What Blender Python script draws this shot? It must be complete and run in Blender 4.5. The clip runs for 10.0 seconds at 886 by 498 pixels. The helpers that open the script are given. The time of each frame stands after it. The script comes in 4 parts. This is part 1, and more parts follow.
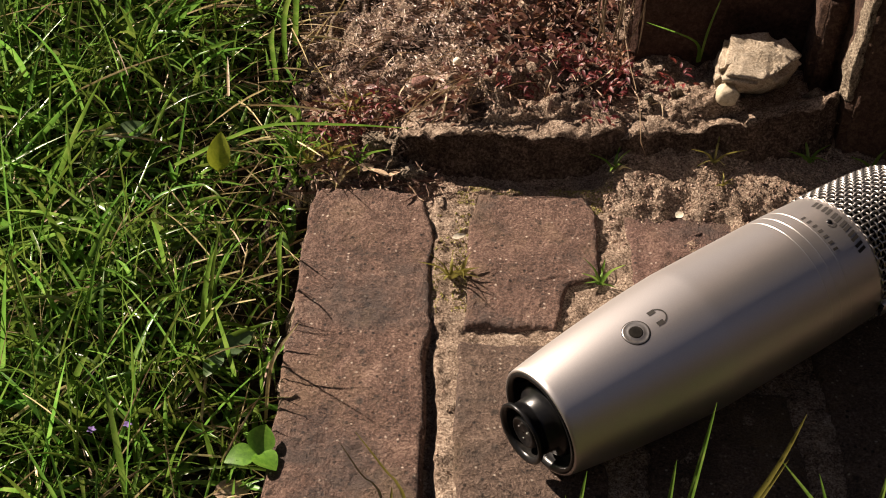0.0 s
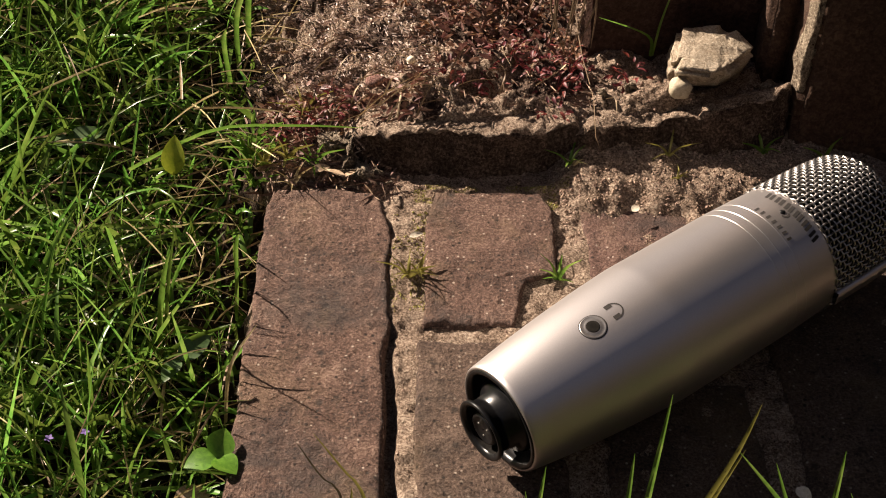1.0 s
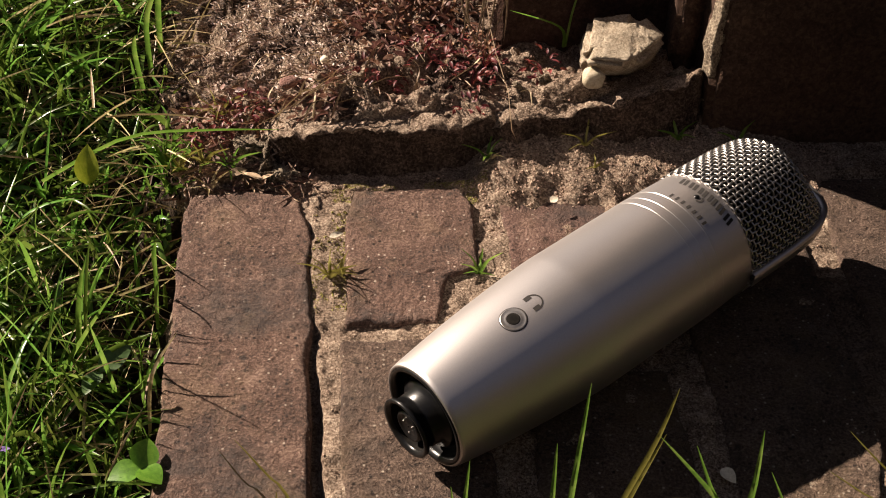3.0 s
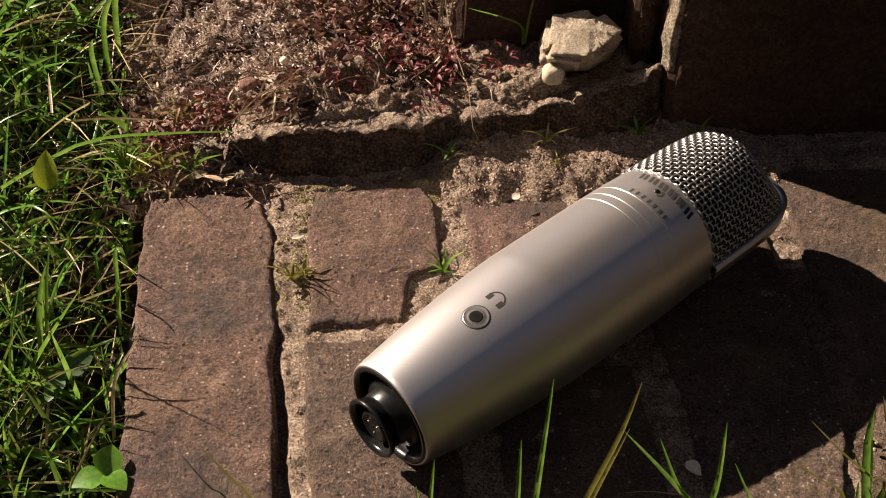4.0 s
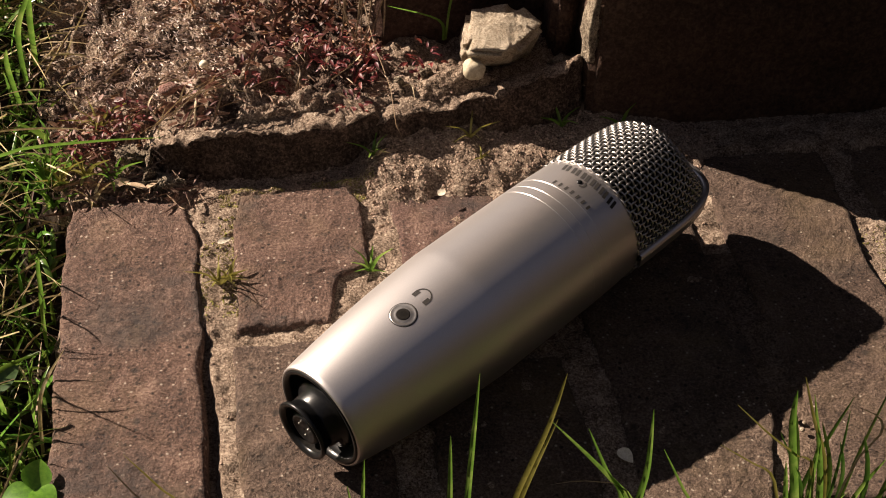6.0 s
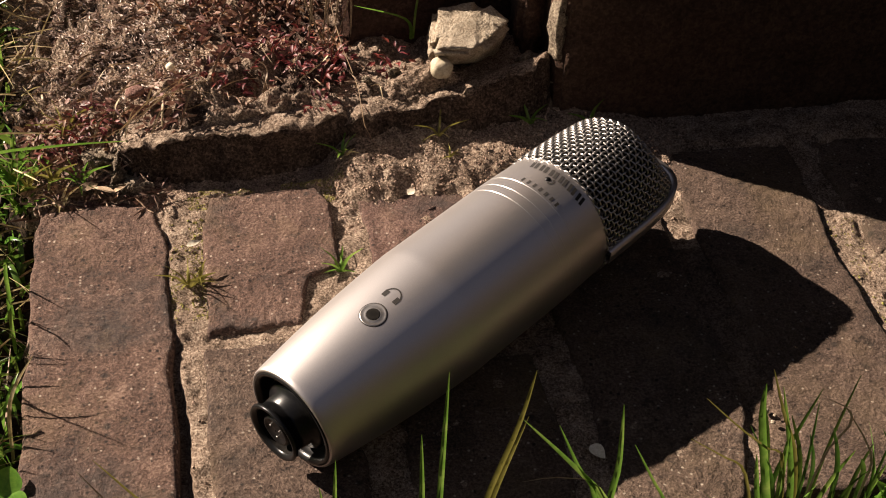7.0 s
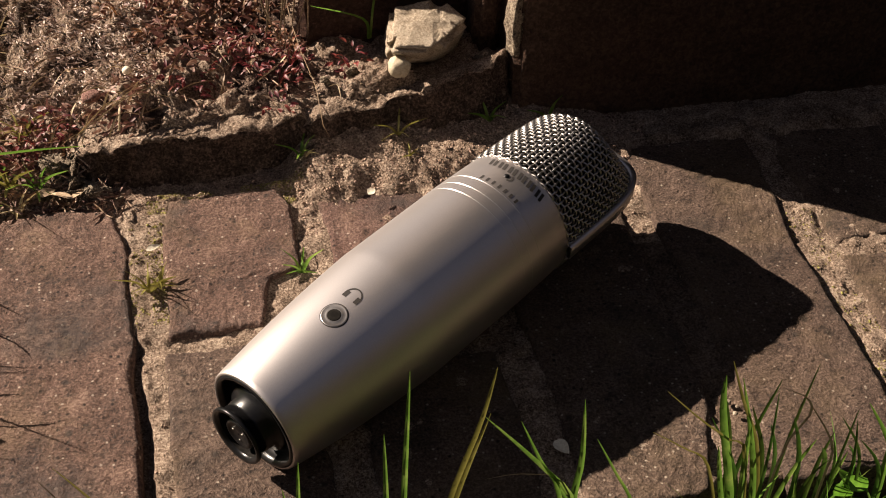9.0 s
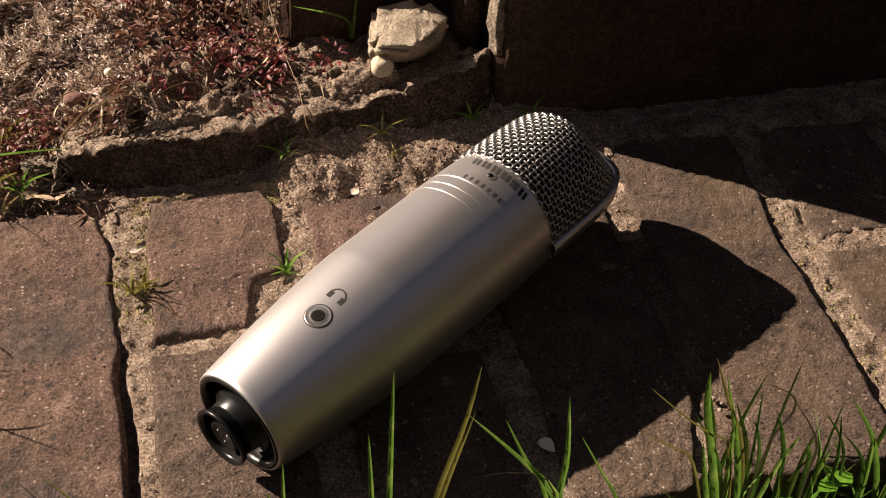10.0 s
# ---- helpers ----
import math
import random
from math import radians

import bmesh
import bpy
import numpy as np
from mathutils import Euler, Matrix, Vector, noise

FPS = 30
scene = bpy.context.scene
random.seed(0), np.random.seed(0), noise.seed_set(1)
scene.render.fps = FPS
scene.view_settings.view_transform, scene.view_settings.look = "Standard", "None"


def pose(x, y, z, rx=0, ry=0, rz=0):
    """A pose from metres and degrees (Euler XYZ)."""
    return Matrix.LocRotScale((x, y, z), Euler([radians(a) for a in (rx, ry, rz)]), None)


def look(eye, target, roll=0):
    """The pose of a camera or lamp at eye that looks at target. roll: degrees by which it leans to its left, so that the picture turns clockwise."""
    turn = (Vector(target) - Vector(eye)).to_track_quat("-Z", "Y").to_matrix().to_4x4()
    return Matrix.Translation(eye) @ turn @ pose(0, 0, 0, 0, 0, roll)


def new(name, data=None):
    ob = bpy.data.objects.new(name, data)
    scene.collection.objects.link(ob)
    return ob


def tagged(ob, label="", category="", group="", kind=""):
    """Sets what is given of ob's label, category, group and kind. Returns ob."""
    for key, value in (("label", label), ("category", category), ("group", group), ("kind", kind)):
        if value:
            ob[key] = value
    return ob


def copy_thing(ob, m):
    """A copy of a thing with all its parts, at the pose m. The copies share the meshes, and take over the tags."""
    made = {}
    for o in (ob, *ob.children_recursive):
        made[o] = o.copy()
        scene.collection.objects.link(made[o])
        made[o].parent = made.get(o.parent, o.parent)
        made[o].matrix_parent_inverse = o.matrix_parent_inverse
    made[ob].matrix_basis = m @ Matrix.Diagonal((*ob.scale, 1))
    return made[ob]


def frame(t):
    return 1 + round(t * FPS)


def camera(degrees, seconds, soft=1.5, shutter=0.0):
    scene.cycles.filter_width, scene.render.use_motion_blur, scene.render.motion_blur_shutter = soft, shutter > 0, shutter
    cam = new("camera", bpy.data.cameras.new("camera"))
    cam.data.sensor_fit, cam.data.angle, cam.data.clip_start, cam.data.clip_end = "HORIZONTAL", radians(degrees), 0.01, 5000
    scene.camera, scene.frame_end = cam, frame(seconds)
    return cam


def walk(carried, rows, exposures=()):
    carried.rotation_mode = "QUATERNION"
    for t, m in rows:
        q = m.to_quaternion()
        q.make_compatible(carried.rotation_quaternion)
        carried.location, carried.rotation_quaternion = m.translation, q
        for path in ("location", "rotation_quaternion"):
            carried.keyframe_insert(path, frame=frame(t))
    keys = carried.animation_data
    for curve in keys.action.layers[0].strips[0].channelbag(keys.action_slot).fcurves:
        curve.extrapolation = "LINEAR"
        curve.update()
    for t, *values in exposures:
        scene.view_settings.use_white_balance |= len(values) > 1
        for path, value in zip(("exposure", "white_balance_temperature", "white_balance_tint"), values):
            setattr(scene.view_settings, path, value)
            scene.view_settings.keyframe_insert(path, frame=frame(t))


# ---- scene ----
# camera on a tripod: it pans about an upright axis, the lens ahead of the axis
cam = camera(36.62, 10.0, soft=1.05)
LENS_AHEAD, LENS_SIDE, LENS_UP = 0.09256, -0.00998, 0.355
TILT, LEAN = radians(41.776), 2.778


def panned(degrees_pan):
    turn = Matrix.Rotation(radians(degrees_pan), 4, "Z")
    eye = turn @ Vector((LENS_SIDE, LENS_AHEAD, LENS_UP))
    ahead = turn.to_3x3() @ Vector((0, math.cos(TILT), -math.sin(TILT)))
    return look(eye, eye + ahead, LEAN)


PAN = [(0.0, 0.002), (0.5, -1.021), (1.0, -1.982), (1.5, -2.870), (2.0, -3.813), (2.5, -4.894), (2.7, -5.218),
       (4.0, -7.403), (4.5, -8.363), (5.0, -9.068), (5.5, -9.976), (5.7, -10.310), (7.0, -12.179), (7.5, -12.727),
       (8.0, -13.290), (8.5, -13.659), (9.0, -13.983), (9.5, -14.360), (10.0, -14.716)]
walk(cam, [(t, panned(d)) for t, d in PAN], [(0.0, 1.5), (10.0, 1.5)])

# ---- light: low sun from behind and to the left, clear dim sky
SUN_AZ, SUN_EL = radians(-33.8), radians(29.3)
to_sun = Vector((-math.cos(SUN_AZ) * math.cos(SUN_EL), -math.sin(SUN_AZ) * math.cos(SUN_EL), math.sin(SUN_EL)))
world = bpy.data.worlds.new("sky")
scene.world = world
world.use_nodes = True
wn = world.node_tree.nodes
sky = wn.new("ShaderNodeTexSky")
sky.sky_type, sky.sun_disc = "NISHITA", False
sky.sun_elevation = SUN_EL
sky.dust_density = 4.0
sky.sun_rotation = math.atan2(to_sun.x, to_sun.y)
haze = wn.new("ShaderNodeHueSaturation")
haze.inputs["Saturation"].default_value = 0.6
world.node_tree.links.new(sky.outputs[0], haze.inputs["Color"])
veil = wn.new("ShaderNodeMix")
veil.data_type = "RGBA"
veil.inputs[0].default_value = 0.5
veil.inputs[7].default_value = (6.9, 7.3, 10.6, 1)  # thin high cloud over the whole sky
world.node_tree.links.new(haze.outputs[0], veil.inputs[6])
world.node_tree.links.new(veil.outputs[2], wn["Background"].inputs[0])
wn["Background"].inputs[1].default_value = 0.0070
sun_data = bpy.data.lights.new("sun", "SUN")
sun_data.energy, sun_data.angle, sun_data.color = 5.0, radians(0.55), (1.0, 0.83, 0.68)
sun = new("sun", sun_data)
sun.matrix_world = look(to_sun * 10, (0, 0, 0))


# ---- materials
def material(name, tones, rough=0.8, metal=0.0, grain=600.0, patch=60.0, bump=0.3, bump_size=0.0006, speck=None,
             spread=0.0, contrast=0.15, spec=0.5, translucent=None, island=False, stain=None):
    """tones: dark, middle and light colour. grain and patch: scales per metre of the fine and the coarse variation."""
    m = bpy.data.materials.new(name)
    m.use_nodes = True
    nt = m.node_tree
    n, l = nt.nodes, nt.links
    b = n["Principled BSDF"]
    b.inputs["Roughness"].default_value, b.inputs["Metallic"].default_value = rough, metal
    b.inputs["Specular IOR Level"].default_value = spec
    co = n.new("ShaderNodeTexCoord").outputs["Object"]
    info = n.new("ShaderNodeObjectInfo")
    shift = n.new("ShaderNodeVectorMath")
    shift.operation = "ADD"
    l.new(co, shift.inputs[0])
    l.new(info.outputs["Random"], shift.inputs[1])
    co = shift.outputs[0]
    fine, coarse = n.new("ShaderNodeTexNoise"), n.new("ShaderNodeTexNoise")
    for node, scale, detail in ((fine, grain, 5), (coarse, patch, 6)):
        node.inputs["Scale"].default_value, node.inputs["Detail"].default_value = scale, detail
        node.inputs["Roughness"].default_value, node.inputs["Distortion"].default_value = 0.66, 0.5
        l.new(co, node.inputs["Vector"])
    mix = n.new("ShaderNodeMath")
    mix.operation = "MULTIPLY_ADD"
    l.new(fine.outputs[0], mix.inputs[0])
    mix.inputs[1].default_value = 0.66
    half = n.new("ShaderNodeMath")
    half.operation = "MULTIPLY"
    l.new(coarse.outputs[0], half.inputs[0])
    half.inputs[1].default_value = 0.34
    l.new(half.outputs[0], mix.inputs[2])
    ramp = n.new("ShaderNodeValToRGB")
    e = ramp.color_ramp.elements
    e[0].position, e[1].position = 0.505 - contrast, 0.505 + contrast
    e[0].color, e[1].color = (*tones[0], 1), (*tones[2], 1)
    mid = e.new(0.5)
    mid.color = (*tones[1], 1)
    l.new(mix.outputs[0], ramp.inputs[0])
    colour = ramp.outputs[0]
    for tone, per_metre, rare in speck or ():
        v = n.new("ShaderNodeTexVoronoi")
        v.inputs["Scale"].default_value = per_metre
        l.new(co, v.inputs["Vector"])
        near = n.new("ShaderNodeMapRange")
        near.inputs[1].default_value, near.inputs[2].default_value = 0.30, 0.12
        l.new(v.outputs["Distance"], near.inputs[0])
        pick = n.new("ShaderNodeMath")
        pick.operation = "GREATER_THAN"
        sep = n.new("ShaderNodeSeparateColor")
        l.new(v.outputs["Color"], sep.inputs[0])
        l.new(sep.outputs[0], pick.inputs[0])
        pick.inputs[1].default_value = rare
        both = n.new("ShaderNodeMath")
        both.operation = "MULTIPLY"
        l.new(near.outputs[0], both.inputs[0])
        l.new(pick.outputs[0], both.inputs[1])
        mc = n.new("ShaderNodeMix")
        mc.data_type = "RGBA"
        l.new(both.outputs[0], mc.inputs[0])
        l.new(colour, mc.inputs[6])
        mc.inputs[7].default_value = (*tone, 1)
        colour = mc.outputs[2]
    for tone, per_metre, lo, hi, much in stain or ():
        blot = n.new("ShaderNodeTexNoise")
        blot.inputs["Scale"].default_value, blot.inputs["Detail"].default_value, blot.inputs["Roughness"].default_value = per_metre, 7, 0.7
        l.new(co, blot.inputs["Vector"])
        cut = n.new("ShaderNodeMapRange")
        cut.inputs[1].default_value, cut.inputs[2].default_value, cut.inputs[4].default_value = lo, hi, much
        l.new(blot.outputs[0], cut.inputs[0])
        mc = n.new("ShaderNodeMix")
        mc.data_type = "RGBA"
        l.new(cut.outputs[0], mc.inputs[0])
        l.new(colour, mc.inputs[6])
        mc.inputs[7].default_value = (*tone, 1)
        colour = mc.outputs[2]
    if spread:
        hsv = n.new("ShaderNodeHueSaturation")
        mr = n.new("ShaderNodeMapRange")
        mr.inputs[3].default_value, mr.inputs[4].default_value = 1 - spread, 1 + spread
        mh = n.new("ShaderNodeMapRange")
        mh.inputs[3].default_value, mh.inputs[4].default_value = 0.5 - spread * 0.05, 0.5 + spread * 0.05
        src = n.new("ShaderNodeNewGeometry").outputs["Random Per Island"] if island else info.outputs["Random"]
        l.new(src, mr.inputs[0])
        l.new(src, mh.inputs[0])
        l.new(mr.outputs[0], hsv.inputs["Value"])
        l.new(mh.outputs[0], hsv.inputs["Hue"])
        l.new(colour, hsv.inputs["Color"])
        colour = hsv.outputs[0]
    l.new(colour, b.inputs["Base Color"])
    if bump:
        bp = n.new("ShaderNodeBump")
        bp.inputs["Strength"].default_value, bp.inputs["Distance"].default_value = bump, bump_size
        l.new(mix.outputs[0], bp.inputs["Height"])
        l.new(bp.outputs[0], b.inputs["Normal"])
    if translucent:
        t = n.new("ShaderNodeBsdfTranslucent")
        l.new(colour, t.inputs[0])
        ms = n.new("ShaderNodeMixShader")
        ms.inputs[0].default_value = translucent
        l.new(b.outputs[0], ms.inputs[1])
        l.new(t.outputs[0], ms.inputs[2])
        l.new(ms.outputs[0], n["Material Output"].inputs[0])
    return m


BRICK = material("brick", ((0.036, 0.024, 0.020), (0.138, 0.079, 0.062), (0.315, 0.208, 0.162)), 0.92, grain=1000, patch=45, bump=1.0,
                 bump_size=0.0042, speck=(((0.50, 0.40, 0.33), 480, 0.86), ((0.022, 0.015, 0.013), 330, 0.70), ((0.05, 0.035, 0.03), 150, 0.84)), spread=0.14, contrast=0.150, spec=0.3, stain=(((0.045, 0.038, 0.036), 26, 0.47, 0.64, 0.75), ((0.20, 0.135, 0.075), 17, 0.53, 0.68, 0.35), ((0.02, 0.015, 0.012), 160, 0.57, 0.66, 0.75)))
TAN_BRICK = material("tan_brick", ((0.032, 0.023, 0.017), (0.124, 0.084, 0.062), (0.285, 0.208, 0.152)), 0.92, grain=1000, patch=45, bump=1.0,
                     bump_size=0.0042, speck=(((0.50, 0.42, 0.33), 480, 0.87), ((0.022, 0.016, 0.012), 330, 0.74), ((0.05, 0.037, 0.028), 150, 0.86)), spread=0.14, contrast=0.150, spec=0.3, stain=(((0.05, 0.043, 0.036), 24, 0.54, 0.68, 0.6), ((0.20, 0.145, 0.075), 15, 0.50, 0.66, 0.4), ((0.02, 0.015, 0.012), 160, 0.585, 0.68, 0.75)))
DARK_BRICK = material("wall_brick", ((0.02, 0.012, 0.009), (0.052, 0.029, 0.021), (0.10, 0.06, 0.042)), 0.92, grain=500, patch=40, bump=0.9, bump_size=0.003, spread=0.15, spec=0.2)
MORTAR = material("mortar", ((0.07, 0.052, 0.037), (0.22, 0.175, 0.128), (0.46, 0.39, 0.29)), 0.95, grain=900, patch=90, bump=1.0, bump_size=0.0035, contrast=0.12, spec=0.15)
SOIL = material("sandy_soil", ((0.045, 0.032, 0.021), (0.240, 0.173, 0.128), (0.56, 0.455, 0.350)), 0.95, grain=1100, patch=120, bump=1.0, bump_size=0.0032, contrast=0.12, spec=0.15)
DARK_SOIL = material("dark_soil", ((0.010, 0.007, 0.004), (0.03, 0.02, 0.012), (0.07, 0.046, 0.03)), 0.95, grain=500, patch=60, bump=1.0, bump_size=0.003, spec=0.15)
# dark bed soil, and the shade coloured onto the ledge's upright face
HUMUS_AND_SHADE = material("humus", ((0.014, 0.009, 0.007), (0.075, 0.050, 0.038), (0.24, 0.17, 0.13)), 0.95, grain=800, patch=110, bump=1.0, bump_size=0.005, contrast=0.13, spec=0.15)
# sandy joint soil with the shade over it mixed into the colour
SHADED_JOINT = material("shaded_joint_soil", ((0.03, 0.021, 0.015), (0.115, 0.080, 0.058), (0.24, 0.175, 0.13)), 0.95, grain=900, patch=90, bump=1.0, bump_size=0.003, contrast=0.13, spec=0.15)
TURF = material("turf", ((0.006, 0.009, 0.003), (0.017, 0.026, 0.007), (0.045, 0.055, 0.015)), 0.9, grain=160, patch=9, bump=1.0, bump_size=0.01, spec=0.15)
CRUMB = material("crumb", ((0.10, 0.069, 0.051), (0.275, 0.195, 0.146), (0.53, 0.41, 0.325)), 0.95, grain=900, patch=200, bump=0.5, spread=0.24, island=True, spec=0.15)
STONE = material("stone", ((0.21, 0.165, 0.115), (0.43, 0.355, 0.265), (0.62, 0.54, 0.43)), 0.95, grain=1100, patch=120, bump=1.0, bump_size=0.0025, speck=(((0.12, 0.09, 0.06), 300, 0.84),), contrast=0.12, spec=0.15)
GRASS = material("grass", ((0.036, 0.070, 0.012), (0.112, 0.205, 0.030), (0.36, 0.42, 0.11)), 0.27, grain=90, patch=25, bump=0, contrast=0.30, spread=0.55, island=True, translucent=0.48)
STRAW = material("straw", ((0.24, 0.17, 0.08), (0.46, 0.36, 0.19), (0.68, 0.58, 0.38)), 0.45, grain=300, patch=40, bump=0, spread=0.45, island=True, translucent=0.2)
# for the unseen screens that darken the metal's reflections
SKY_SCREEN = material("sky_screen_dark", ((0.010, 0.008, 0.006), (0.024, 0.019, 0.014), (0.045, 0.036, 0.027)), 0.9, grain=60, patch=8, bump=0.6, bump_size=0.002, spec=0.2)
SILVER = material("satin_nickel", ((0.58, 0.545, 0.53), (0.61, 0.575, 0.56), (0.64, 0.605, 0.59)), 0.425, 1.0, grain=2500, patch=30, bump=0.12, bump_size=0.0001)
BRIGHT = material("polished_edge", ((0.66, 0.64, 0.62),) * 3, 0.34, 1.0, bump=0)
WIRE = material("steel_wire", ((0.34, 0.325, 0.31), (0.41, 0.39, 0.37), (0.48, 0.455, 0.43)), 0.38, 1.0, bump=0)
BLACK = material("black_plastic", ((0.004, 0.004, 0.0045), (0.006, 0.006, 0.0065), (0.010, 0.010, 0.010)), 0.28, grain=600, bump=0.05, spec=0.25)
FOAM = material("dark_inside", ((0.006, 0.006, 0.006), (0.012, 0.011, 0.01), (0.02, 0.018, 0.016)), 0.95, bump=0, spec=0.03)
INK = material("grey_print", ((0.040, 0.037, 0.035),) * 3, 0.9, bump=0, spec=0.05)


# ---- mesh helpers
def mesh_of(name, verts, faces, smooth=True):
    me = bpy.data.meshes.new(name)
    me.from_pydata([tuple(v) for v in verts], [], faces)
    if smooth:
        me.polygons.foreach_set("use_smooth", [True] * len(me.polygons))
    me.update()
    return me


def put(name, me, mat_, parent=None, label="", m=None):
    if mat_:
        me.materials.append(mat_)
    ob = new(name, me)
    if m is not None:
        ob.matrix_basis = m
    if parent:
        ob.parent = parent
    if label:
        tagged(ob, label)
    return ob


def part(name, bm, mat_, parent, label=""):
    me = bpy.data.meshes.new(name)
    bm.to_mesh(me)
    bm.free()
    me.polygons.foreach_set("use_smooth", [True] * len(me.polygons))
    return put(name, me, mat_, parent, label)


def hashed(ix, iy, seed):
    h = np.sin(ix * 127.1 + iy * 311.7 + seed * 74.7) * 43758.5453
    return h - np.floor(h)


def vnoise(x, y, seed=0):
    """Smooth value noise, -1 to 1, on arrays."""
    ix, iy = np.floor(x), np.floor(y)
    fx, fy = x - ix, y - iy
    fx, fy = fx * fx * (3 - 2 * fx), fy * fy * (3 - 2 * fy)
    a, b = hashed(ix, iy, seed), hashed(ix + 1, iy, seed)
    c, d = hashed(ix, iy + 1, seed), hashed(ix + 1, iy + 1, seed)
    return ((a * (1 - fx) + b * fx) * (1 - fy) + (c * (1 - fx) + d * fx) * fy) * 2 - 1


def fbm(x, y, scale, seed=0, octaves=4):
    t, k, s = 0, 1.0, scale
    for i in range(octaves):
        t = t + k * vnoise(x * s, y * s, seed + i)
        k, s = k * 0.55, s * 2.1
    return t


def step(e0, e1, x):
    t = np.clip((x - e0) / (e1 - e0), 0, 1)
    return t * t * (3 - 2 * t)


# ---- ground: one sheet, fine near the subject
PAVE_FRONT, PAVE_BACK = 0.345, 0.528


def ledge_y(x):
    return np.interp(x, [-0.03, -0.018, -0.002, 0.015, 0.03, 0.055, 0.062, 0.074, 0.082, 0.098, 0.113, 0.128, 0.14, 0.153],
                     [0.5460, 0.5445, 0.5415, 0.5420, 0.5435, 0.5490, 0.5495, 0.5470, 0.5485, 0.5510, 0.5500, 0.5510, 0.5535, 0.5580])


def bed_level(x):
    return np.interp(x, [-0.03, -0.02, 0.01, 0.06, 0.07, 0.15], [0.0110, 0.0135, 0.0172, 0.0185, 0.0188, 0.0205])


def ledge_top(x):
    """The crust stands up over the bed towards the wall."""
    return bed_level(x) + np.interp(x, [0.095, 0.113, 0.128, 0.14, 0.153], [0.0, 0.0045, 0.0090, 0.0115, 0.0130])


def ground_z(x, y):
    rough = fbm(x, y, 90, 1, 3)
    fine = fbm(x, y, 400, 9, 1)
    lump = np.abs(fbm(x, y, 110, 41, 2))
    joint = -0.0022 + 0.0013 * rough + 0.0006 * fine + 0.0015 * step(0.450, 0.475, y) * step(-0.0150, -0.0125, x) * step(0.02, 0.0, x)
    # open crack along the outer brick
    crack = np.interp(y, [0.36, 0.42, 0.452, 0.462], [-0.0090, -0.0103, -0.0123, -0.05])
    joint = joint - (0.003 + 0.004 * step(0.44, 0.41, y)) * step(0.0008, -0.0008, x - crack + 0.0008 * rough)
    dirt = 0.0016 + 0.0012 * rough + 0.0005 * fine - 0.0008 * step(0.10, 0.0, lump) + 0.20 * np.maximum(0, y - 0.512) * step(0.045, 0.07, x) * step(0.21, 0.16, x)
    dirt = dirt - 0.0045 * step(0.062, 0.050, x) * step(0.527, 0.534, y)
    # loose dirt lies over the bricks' back ends
    over = step(0.0, 0.008 + 0.016 * step(0.055, 0.065, x) * step(0.21, 0.185, x), y - (0.527 - 0.022 * step(0.05, 0.07, x) * step(0.21, 0.185, x)) + 0.0035 * rough)
    z = joint * (1 - over) + dirt * over
    bed = bed_level(x) + (ledge_top(x) - bed_level(x)) * np.exp(-np.maximum(0, y - ledge_y(x) - 0.003) / 0.005) + 0.002 + 0.010 * step(0.56, 0.70, y) + 0.0026 * rough + 0.0011 * fine + 0.0035 * fbm(x, y, 30, 17, 2) - 0.0016 * step(0.14, 0.0, lump)
    # a mound under the straw and the hollows beside it
    for hx, hy, wx, wy, dz in ((-0.004, 0.569, 0.012, 0.010, 0.010), (0.021, 0.5765, 0.015, 0.0075, -0.017), (-0.030, 0.562, 0.010, 0.008, -0.006), (0.040, 0.612, 0.014, 0.012, -0.010), (0.034, 0.590, 0.010, 0.008, 0.007), (0.056, 0.578, 0.008, 0.006, 0.005), (0.1050, 0.5585, 0.008, 0.007, 0.0085)):
        bed = bed + dz * np.exp(-((x - hx) / wx) ** 2 - ((y - hy) / wy) ** 2) * (1 + 0.4 * rough)
    slack = 0.022 * step(-0.022, -0.045, x)
    up = np.clip((y - ledge_y(x) + 0.001 * rough - 0.004 + slack) / (0.006 + 2 * slack), 0, 1) * step(-0.080, -0.030, x + 0.008 * rough)
    up = up * step(0.18, 0.152, x) * step(0.95, 0.80, y)
    z = z * (1 - up) + bed * up
    lawn = -0.024 + 0.006 * rough + 0.03 * step(0.5, 0.75, y)
    left = step(-0.064, -0.070, x + 0.004 * rough * step(0.5, 0.56, y) + 0.012 * step(0.522, 0.545, y) + 0.012 * step(0.56, 0.7, y))
    z = z * (1 - left) + lawn * left
    low = -0.030 + 0.005 * rough
    front = step(PAVE_FRONT + 0.003, PAVE_FRONT - 0.004, y)
    return z * (1 - front) + low * front


def spaced(lo, hi, fine, reach):
    core = np.arange(lo, hi + fine, fine)
    grow = np.cumsum(fine * 1.35 ** np.arange(1, 60))
    grow = grow[grow < reach]
    return np.concatenate([lo - grow[::-1], core, core[-1] + grow])


